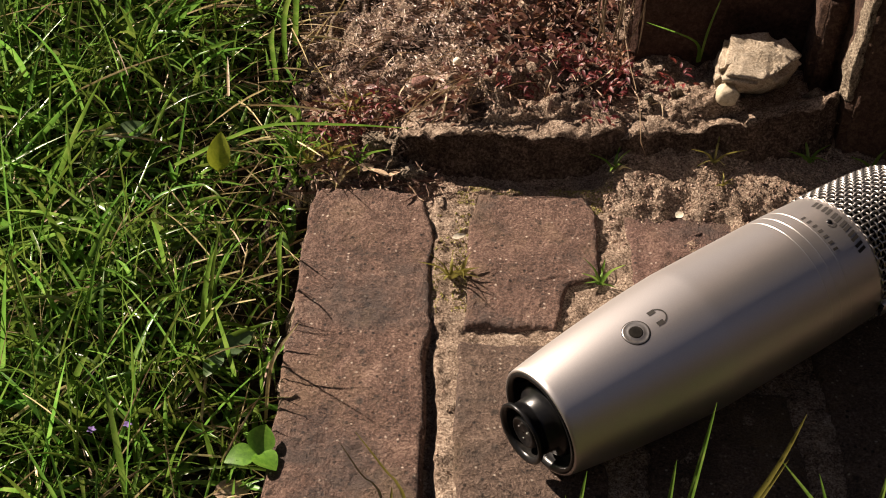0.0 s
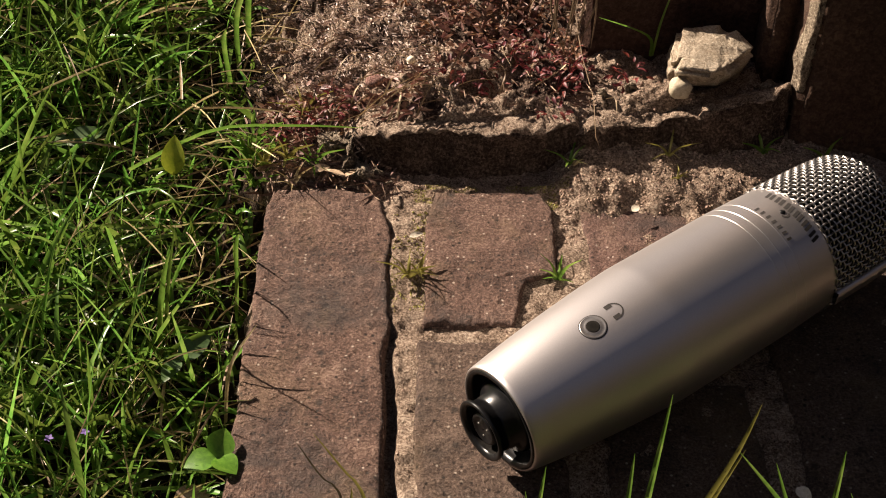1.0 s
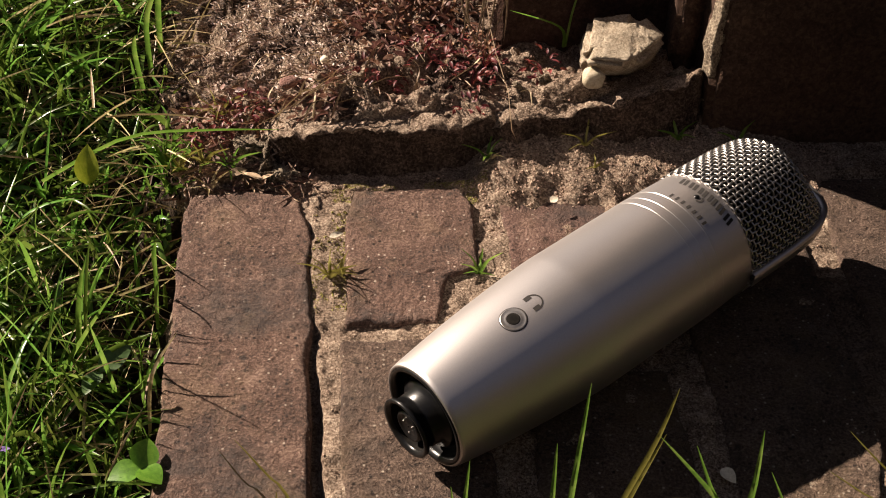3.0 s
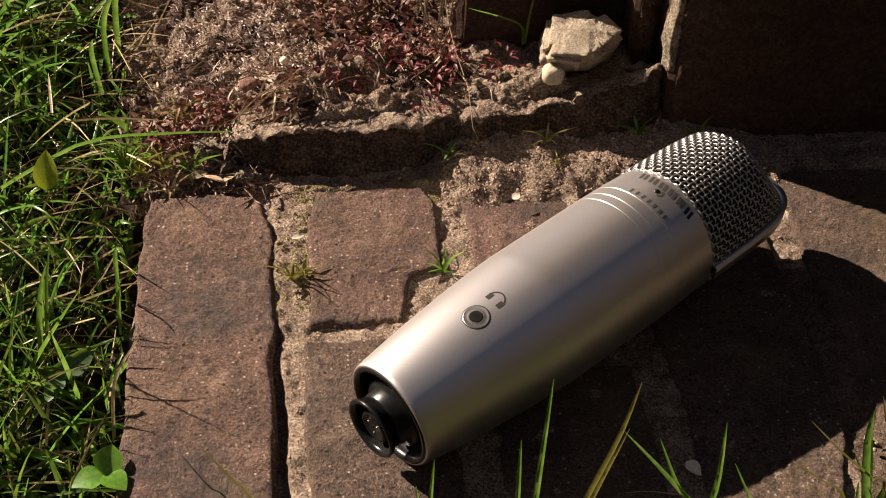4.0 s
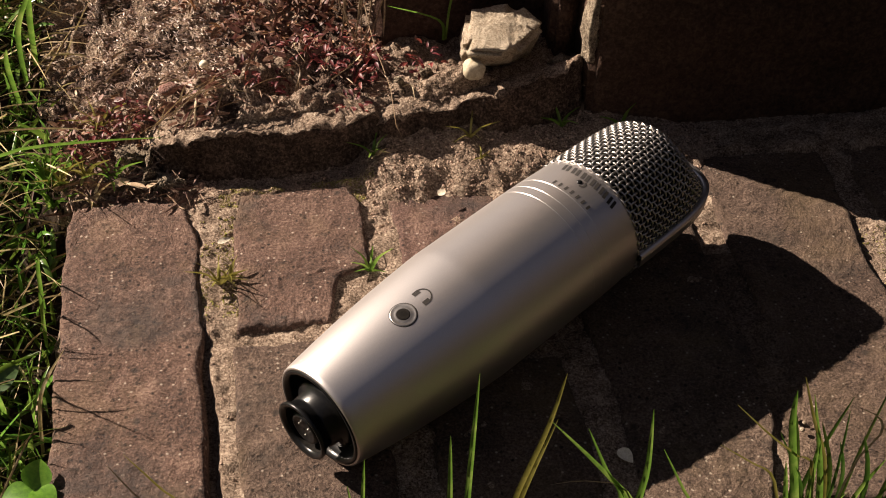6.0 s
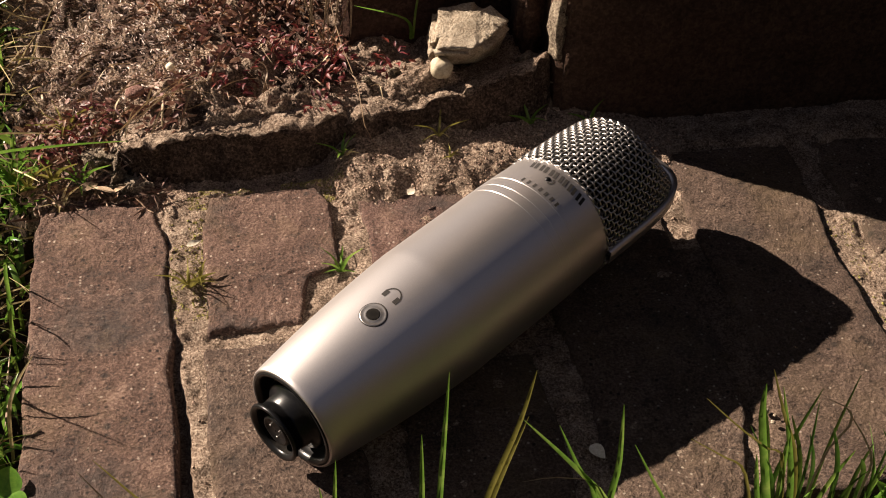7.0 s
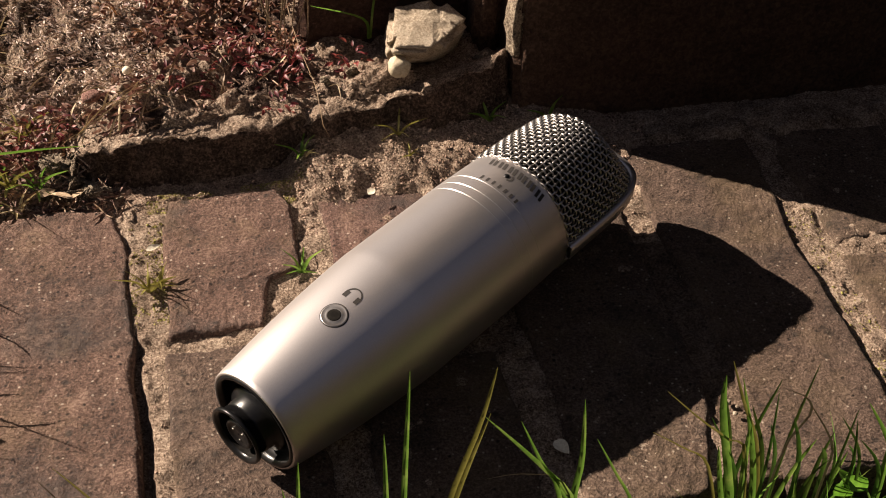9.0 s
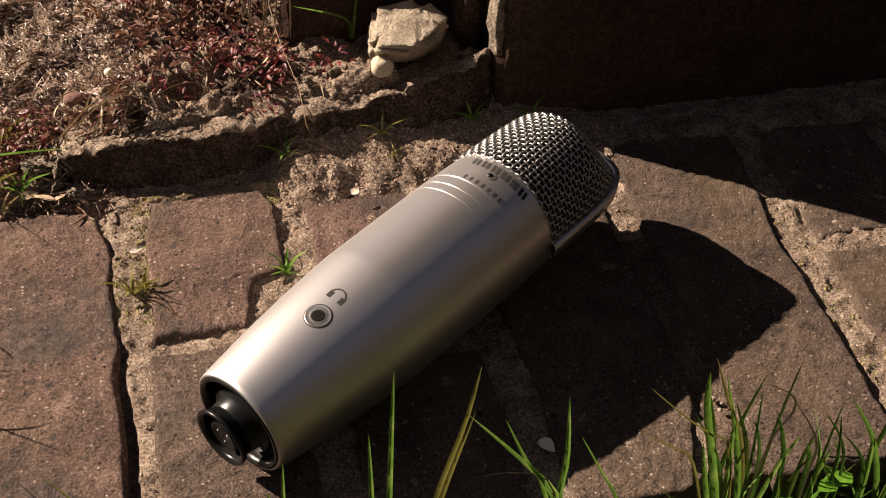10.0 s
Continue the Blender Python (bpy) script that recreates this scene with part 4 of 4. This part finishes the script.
plant("dry_stem", [([(0.1900, FY, FG), (0.1796, FY, 0.0267), (0.1698, FY, 0.0529), (0.1625, FY, 0.073)], 0.0012),
                   ([(0.1850, FY, FG), (0.1750, FY, 0.028), (0.1683, FY, 0.0362), (0.1569, FY, 0.048), (0.1437, FY, 0.0635)], 0.0011)], OLIVE, "brown-green dry stems in the edge grass", "dry stem", "dry stems")
plant("dry_stem", [([(0.1860, FY, -0.02), (0.1882, FY, 0.0275), (0.1936, FY, 0.0426), (0.1910, FY, 0.0510), (0.1818, FY, 0.0575)], 0.0009),
                   ([(0.2060, FY, -0.02), (0.2063, FY, 0.0089), (0.2052, FY, 0.0264), (0.1907, FY, 0.0511)], 0.0009)], DRY, "pale curled dry stems in the edge grass", "dry stem", "dry stems")
plant("dry_stem", [([(0.1230, FY, -0.02), (0.1158, FY, 0.0252), (0.1024, FY, 0.0345), (0.0900, FY, 0.0348)], 0.0008)], DRY, "pale arched dry stem at the paving's edge", "dry stem", "dry stems")
plant("dry_stem", [([(0.1700, FY, 0.0), (0.1624, FY, 0.0265), (0.1534, FY, 0.0355), (0.1417, FY, 0.0456)], 0.0010)], OLIVE, "thin olive stem leaning over a brick", "dry stem", "dry stems")
plant("grass_tuft", [([(0.2370, FY, FG), (0.2354, FY, -0.0073), (0.2265, FY, 0.0216), (0.2134, FY, 0.0445)], 0.0022),
                     ([(0.2300, FY, FG), (0.2290, FY, 0.0), (0.2260, FY, 0.026)], 0.0026),
                     ([(0.2080, FY, FG), (0.2090, FY, 0.0), (0.2120, FY, 0.021)], 0.0022)], GRASS, "green grass blades with a pale tip at the edge", "grass", "edge grass")
plant("dry_stem", [([(-0.0150, FY, FG), (-0.0238, FY, 0.036), (-0.0304, FY, 0.0491), (-0.0367, FY, 0.0637)], 0.0010)], DRY, "pale dry stem leaning at the paving's edge", "dry stem", "dry stems")
plant("grass_tuft", [([(-0.0050, FY, FG), (-0.0171, FY, 0.0365), (-0.0239, FY, 0.0522), (-0.0319, FY, 0.0677)], 0.0013),
                     ([(-0.0150, FY, FG), (-0.0210, FY, 0.025), (-0.0215, FY, 0.044)], 0.0012)], OLIVE, "thin olive grass blades at the paving's edge", "grass", "edge grass")
# lawn blades that lean over the outer brick, and the long one across the bed's end
plant("grass_tuft", [([(-0.0720, 0.4150, -0.022), (-0.0690, 0.4200, 0.004), (-0.0600, 0.4290, 0.016)], 0.0014)], STRAW, "yellowing grass blade leaning over the outer brick", "grass", "edge grass")
plant("grass_tuft", [([(-0.0740, 0.4690, -0.022), (-0.0715, 0.4660, 0.008), (-0.0690, 0.4570, 0.014)], 0.0016),
                     ([(-0.0760, 0.4880, -0.022), (-0.0745, 0.4860, 0.002), (-0.0720, 0.4800, 0.014)], 0.0018)], GRASS, "green grass blades beside the outer brick", "grass", "edge grass")
plant("grass_tuft", [([(-0.1250, 0.5350, 0.0), (-0.0900, 0.5430, 0.016), (-0.0550, 0.5450, 0.018), (-0.0270, 0.5440, 0.0185)], 0.0022)], GRASS, "long green grass blade lying across the bed's end", "grass", "edge grass")
plant("grass_tuft", [([(-0.0850, 0.6300, 0.0), (-0.0790, 0.6150, 0.05), (-0.0640, 0.6150, 0.075)], 0.0030),
                     ([(-0.0870, 0.6100, 0.0), (-0.0840, 0.6000, 0.04), (-0.0700, 0.6050, 0.066)], 0.0026),
                     ([(-0.0900, 0.6000, 0.0), (-0.0890, 0.5850, 0.03), (-0.0860, 0.5750, 0.045)], 0.0026)], GRASS, "tall dark green grass blades by the bed", "grass", "edge grass")


def sprig(x, y, size, count, seed, mat_, label, wide=0.0011):
    r_ = random.Random(seed)
    z = float(ground_z(np.array(x), np.array(y))) - 0.0005
    leaves = []
    for k in range(count):
        g_ = 2 * math.pi * (k + r_.uniform(0, 0.7)) / count
        ln = size * r_.uniform(0.6, 1.1)
        h_ = ln * r_.uniform(0.35, 0.9)
        leaves.append(([(x, y, z), (x + 0.35 * ln * math.cos(g_), y + 0.35 * ln * math.sin(g_), z + 0.75 * h_), (x + ln * math.cos(g_), y + ln * math.sin(g_), z + h_)], wide * r_.uniform(0.8, 1.3)))
    return plant("grass_sprig", leaves, mat_, label, "grass sprig", "grass sprigs")


sprig(-0.0065, 0.4740, 0.0125, 9, 3, OLIVE, "small yellow-green moss sprig in the brick joint", 0.0013)
sprig(-0.0025, 0.4760, 0.0100, 6, 4, OLIVE, "small yellow-green moss sprig in the brick joint", 0.0013)
sprig(0.0520, 0.4765, 0.0105, 7, 5, GRASS, "small green sprig beside a broken brick", 0.0013)
sprig(0.0605, 0.5405, 0.0115, 5, 6, GRASS, "green grass seedling below the mortar ledge")
sprig(0.0625, 0.5390, 0.0060, 5, 7, STRAW, "dry grass seedling below the mortar ledge")
sprig(0.1030, 0.5440, 0.0130, 5, 8, OLIVE, "pale green seedling below the mortar ledge")
sprig(0.1060, 0.5330, 0.0060, 4, 9, OLIVE, "pale green seedling in the sandy soil")
sprig(0.1440, 0.5480, 0.0125, 5, 10, GRASS, "bright green grass seedling by the wall", 0.0016)
sprig(0.1700, 0.5450, 0.0110, 3, 11, GRASS, "bright green grass seedling by the wall", 0.0016)
sprig(-0.0545, 0.5740, 0.0160, 8, 12, OLIVE, "yellow-green grass sprig at the bed's end", 0.0014)
sprig(-0.0590, 0.5420, 0.0120, 9, 13, OLIVE, "yellow-green grass sprig at the bricks' end", 0.0015)
sprig(-0.0480, 0.5400, 0.0140, 7, 14, GRASS, "green grass sprig at the bricks' end", 0.0013)
sprig(-0.0640, 0.5520, 0.0120, 7, 15, GRASS, "green grass sprig at the bricks' end", 0.0016)
sprig(-0.0720, 0.5330, 0.0120, 9, 16, GRASS, "green grass sprig at the bricks' end", 0.0016)
sprig(-0.0690, 0.5420, 0.0110, 8, 17, OLIVE, "yellow-green grass sprig at the bricks' end", 0.0014)
sprig(-0.0760, 0.5480, 0.0140, 9, 18, GRASS, "green grass sprig at the bricks' end", 0.0018)
sprig(-0.0760, 0.5600, 0.0150, 9, 19, GRASS, "green grass sprig at the bed's end", 0.0018)
sprig(-0.0560, 0.5300, 0.0120, 7, 20, STRAW, "dry grass sprig at the bricks' end", 0.0010)
plant("grass_tuft", [([(0.0990, 0.5960, 0.024), (0.0960, 0.5940, 0.036), (0.0721, 0.5851, 0.050)], 0.0015),
                     ([(0.1000, 0.5965, 0.024), (0.1010, 0.5950, 0.042), (0.1040, 0.5940, 0.060)], 0.0010)], GRASS, "bright green grass blade beside the sandstone lump", "grass", "edge grass")
plant("dry_stem", [([(0.0650, 0.5980, 0.060), (0.0624, 0.5887, 0.050), (0.0655, 0.5720, 0.037), (0.0700, 0.5570, 0.027), (0.0708, 0.5440, 0.017), (0.0768, 0.5400, 0.006)], 0.00034)], BROWN_STRAW, "thin dry root hanging over the ledge", "root", "dry stems")
for k, (p, q_) in enumerate((((-0.0290, 0.5480, 0.0215), (0.0090, 0.5640, 0.0330)), ((-0.0310, 0.5470, 0.0200), (-0.0020, 0.5680, 0.0310)), ((-0.0240, 0.5500, 0.0220), (0.0060, 0.5720, 0.0310)),
                             ((-0.0300, 0.5700, 0.0250), (-0.0100, 0.5620, 0.0300)),
                             ((-0.0500, 0.5800, 0.0220), (-0.0380, 0.5850, 0.0250)), ((0.0760, 0.5620, 0.0240), (0.0800, 0.5530, 0.0230)), ((-0.0180, 0.5600, 0.0260), (0.0120, 0.5580, 0.0280)))):
    m_ = tuple((a_ + b_) / 2 + d_ for a_, b_, d_ in zip(p, q_, (0.001, 0.0, 0.004)))
    plant("straw", [([p, m_, q_], 0.0006)], DRY, "pale dry straw lying on the bed", "straw", "straws on the bed")


rt = random.Random(55)
for k in range(22):
    x, y = rt.uniform(-0.045, 0.012), rt.uniform(0.549, 0.586)
    z = float(ground_z(np.array(x), np.array(y))) + rt.uniform(0.001, 0.004)
    g_, ln = rt.gauss(0.62, 0.30) if k % 4 else rt.uniform(0, 6.28), rt.uniform(0.008, 0.026)
    q_ = [x + ln * math.cos(g_), y + ln * math.sin(g_)]
    q_.append(float(ground_z(np.array(q_[0]), np.array(q_[1]))) + rt.uniform(0.001, 0.006))
    m_ = ((x + q_[0]) / 2 + rt.uniform(-0.002, 0.002), (y + q_[1]) / 2, max(z, q_[2]) + rt.uniform(0.0, 0.003))
    plant("straw", [([(x, y, z), m_, q_], rt.uniform(0.0004, 0.0009))], DRY if k % 3 else BROWN_STRAW,
          "pale dry straw in a tangle on the bed" if k % 3 else "brown dry straw in a tangle on the bed", "straw", "straws on the bed")


# ---- broad leaves
def leaf_mesh(length, width, fold=0.25, curl=0.2, notch=0.0):
    verts, faces = [], []
    n_ = 8
    for k in range(n_ + 1):
        v = k / n_
        w = width * 0.5 * math.sin(math.pi * min(0.999, v ** 0.8)) ** 0.8
        z = -curl * length * v * v
        verts += [(v * length, -w, z + fold * w), (v * length - notch * (v > 0.9) * length, 0, z), (v * length, w, z + fold * w)]
    for k in range(n_):
        for j in (0, 1):
            i = 3 * k + j
            faces.append((i, i + 1, i + 4, i + 3))
    return mesh_of("leaf", verts, faces)


LEAF = material("leaf_green", ((0.07, 0.17, 0.014), (0.12, 0.27, 0.024), (0.19, 0.36, 0.04)), 0.4, grain=400, patch=80, bump=0.2, translucent=0.4)
LIME = material("leaf_lime", ((0.20, 0.26, 0.02), (0.32, 0.38, 0.03), (0.45, 0.48, 0.05)), 0.4, grain=400, patch=80, bump=0.2, translucent=0.45)
DARK_LEAF = material("leaf_dark", ((0.03, 0.06, 0.015), (0.05, 0.10, 0.025), (0.09, 0.15, 0.04)), 0.45, grain=400, patch=80, bump=0.2, translucent=0.2)
BROWN = material("dead_leaf", ((0.16, 0.10, 0.06), (0.34, 0.24, 0.15), (0.55, 0.43, 0.3)), 0.7, grain=500, patch=90, bump=0.5)


def broad_leaf(name, x, y, z, sizes, mat_, label, category):
    top = tagged(new(name), label, category, "broad leaves in the lawn")
    top.matrix_basis = pose(x, y, z)
    for ln, w, rx, ry, rz in sizes:
        put("leaf", leaf_mesh(ln, w), mat_, top, m=pose(0, 0, 0, rx, ry, rz))
    return top


broad_leaf("clover", -0.0695, 0.3810, 0.001, [(0.0110, 0.0100, 20, -25, 75), (0.0110, 0.0100, 0, -5, 200), (0.0100, 0.0095, -10, -10, 320)], LEAF, "green clover leaf beside the outer brick", "clover")
broad_leaf("weed", -0.1050, 0.5270, 0.004, [(0.0165, 0.0100, 0, -62, 88)], LIME, "lime green broad leaf standing in the lawn", "weed leaf")
broad_leaf("weed", -0.1560, 0.5560, -0.004, [(0.0180, 0.0110, 10, -15, 30), (0.0150, 0.0100, 0, -10, 160)], DARK_LEAF, "dark green broad leaves low in the lawn", "weed leaf")
broad_leaf("weed", -0.0900, 0.4320, -0.006, [(0.0150, 0.0085, 20, -20, 40), (0.0120, 0.0070, 0, -10, 250)], DARK_LEAF, "dark green broad leaves beside the outer brick", "weed leaf")
broad_leaf("dead_leaf", -0.0830, 0.3700, -0.008, [(0.0130, 0.0080, 15, 0, 20)], BROWN, "curled pale brown dead leaf in the lawn", "dead leaf")
broad_leaf("clover", 0.2160, 0.3330, 0.004, [(0.0080, 0.0075, 30, -30, 100), (0.0075, 0.0070, 0, -20, 20), (0.0070, 0.0065, 10, -15, 190)], LEAF, "green clover leaf in the edge grass", "clover")
broad_leaf("dead_leaf", -0.0340, 0.5300, 0.003, [(0.0110, 0.0050, 20, -10, 150), (0.0090, 0.0040, -20, 5, 60)], BROWN, "curled brown dead leaf at the bricks' end", "dead leaf")
broad_leaf("dead_leaf", -0.0480, 0.5340, 0.003, [(0.0080, 0.0040, 20, -10, 20)], BROWN, "curled brown dead leaf at the bricks' end", "dead leaf")
broad_leaf("pale_flake", 0.0843, 0.5117, 0.004, [(0.0045, 0.0034, 10, -12, 40)], PALE, "white flake lying on the sandy soil", "flake")
broad_leaf("pale_flake", -0.0065, 0.4960, 0.0008, [(0.0060, 0.0026, 20, -10, 20)], PALE, "pale flake lying in the brick joint", "flake")
broad_leaf("pale_flake", 0.1255, 0.3740, 0.0005, [(0.0070, 0.0050, 5, -8, 300)], PALE, "pale shard lying on a shaded brick", "flake")
VIOLET = material("petal", ((0.14, 0.08, 0.30), (0.20, 0.12, 0.40), (0.28, 0.2, 0.48)), 0.6, bump=0, translucent=0.3)
for x, y in ((-0.1256, 0.3852), (-0.1141, 0.3884)):
    top = tagged(new("flower"), "tiny violet flower in the lawn", "flower", "violet flowers")
    top.matrix_basis = pose(x, y, 0.004)
    for k in range(5):
        put("petal", leaf_mesh(0.0017, 0.0012), VIOLET, top, m=pose(0, 0, 0, 0, -20, 72 * k))
    v, f = ribbon([(0, 0, -0.024), (0.001, 0, -0.012), (0, 0, 0)], 0.0007)
    put("stem", mesh_of("stem", v, f), GRASS, top)

# ---- red weeds on the bed
RED = material("red_leaf", ((0.035, 0.010, 0.011), (0.155, 0.026, 0.028), (0.34, 0.080, 0.068)), 0.5, grain=500, patch=200, bump=0, translucent=0.35, spread=0.3)
RUST = material("rust_leaf", ((0.06, 0.026, 0.016), (0.17, 0.075, 0.040), (0.34, 0.18, 0.09)), 0.6, grain=500, patch=200, bump=0, translucent=0.3, spread=0.3)


def weed(seed, mat_, count=30, reach=0.0085):
    r_ = random.Random(seed)
    top = tagged(new("red_weed"), "small red-leaved weed clump on the bed" if mat_ is RED else "small rust-brown weed clump on the bed", "weed", "red weeds")
    shared = [leaf_mesh(0.0028, 0.0013, 0.4, 0.3), leaf_mesh(0.0040, 0.0016, 0.5, 0.4)]
    for me in shared:
        me.materials.append(mat_)
    for k in range(count):
        g_, d_ = r_.uniform(0, 360), reach * math.sqrt(r_.random())
        h_ = r_.uniform(0.0005, 0.0150) * (1.1 - d_ / reach * 0.8)
        ob = new("leaf", shared[k % 2])
        ob.parent = top
        ob.matrix_basis = pose(d_ * math.cos(radians(g_)), d_ * math.sin(radians(g_)), h_, r_.uniform(-35, 35), r_.uniform(-60, 10), g_ + r_.uniform(-60, 60))
    for k in range(4):
        g_ = r_.uniform(0, 6.28)
        v, f = ribbon([(0, 0, -0.001), (0.3 * reach * math.cos(g_), 0.3 * reach * math.sin(g_), 0.004), (0.8 * reach * math.cos(g_), 0.8 * reach * math.sin(g_), 0.006)], 0.0006)
        put("stem", mesh_of("stem", v, f), mat_, top)
    return top


kinds = [weed(1, RED), weed(2, RED), weed(3, RUST), weed(4, RUST)]
SPOTS = [(0.0355, 0.5883, 0), (0.0500, 0.5930, 1), (0.0300, 0.5800, 0), (0.0556, 0.5705, 1), (0.0528, 0.5585, 0), (0.0096, 0.5730, 1), (0.0146, 0.6213, 2), (0.0420, 0.6000, 3), (0.0250, 0.6060, 2), (0.0450, 0.5800, 0),
         (0.0600, 0.5960, 3), (0.0360, 0.6280, 2), (-0.0480, 0.5650, 1), (-0.0400, 0.5680, 1), (0.0620, 0.5830, 1), (0.0080, 0.6380, 0),
         (0.0500, 0.6250, 3), (0.0880, 0.5790, 1), (-0.0560, 0.5560, 0), (0.0330, 0.6120, 2), (0.0020, 0.6180, 3), (0.0560, 0.6030, 3), (0.0640, 0.5960, 2), (0.0660, 0.5880, 3),
         (-0.0360, 0.5600, 2), (-0.0500, 0.5750, 3), (-0.0620, 0.5660, 2), (0.0280, 0.6350, 3), (0.0180, 0.6480, 2), (0.0450, 0.6430, 2), (-0.0100, 0.6330, 3)]
used = set()
for k, (x, y, which) in enumerate(SPOTS):
    m = pose(x, y, float(ground_z(np.array(x), np.array(y))), 0, 0, 67 * k)
    if which not in used:
        kinds[which].matrix_basis = m
        used.add(which)
    else:
        copy_thing(kinds[which], m)


# ---- roots and dead stems hanging at the low wall's end
r_ = random.Random(21)
roots = []
for k in range(9):
    x, y, z = r_.uniform(0.052, 0.071), r_.uniform(0.590, 0.606), r_.uniform(0.040, 0.066)
    roots.append(([(x, y, z), (x + r_.uniform(-0.004, 0.004), y - 0.006, z - 0.012), (x + r_.uniform(-0.006, 0.006), y - 0.012, max(0.026, z - 0.03))], r_.uniform(0.0005, 0.0010)))
plant("root_bunch", roots, BROWN_STRAW, "dead brown roots hanging at the low wall's end", "roots")
for k in range(14):
    x, y = r_.uniform(-0.05, 0.06), r_.uniform(0.56, 0.64)
    z = float(ground_z(np.array(x), np.array(y))) + 0.001
    g_, ln = r_.uniform(0, 6.28), r_.uniform(0.010, 0.026)
    plant("twig", [([(x, y, z), (x + 0.5 * ln * math.cos(g_), y + 0.5 * ln * math.sin(g_), z + r_.uniform(0.001, 0.006)), (x + ln * math.cos(g_ + 0.4), y + ln * math.sin(g_ + 0.4), z + r_.uniform(0.0, 0.004))], r_.uniform(0.0006, 0.0010))],
          BROWN_STRAW if k % 2 else DRY, "thin dry twig lying on the bed" if k % 2 == 0 else "thin brown twig lying on the bed", "twig", "twigs on the bed")
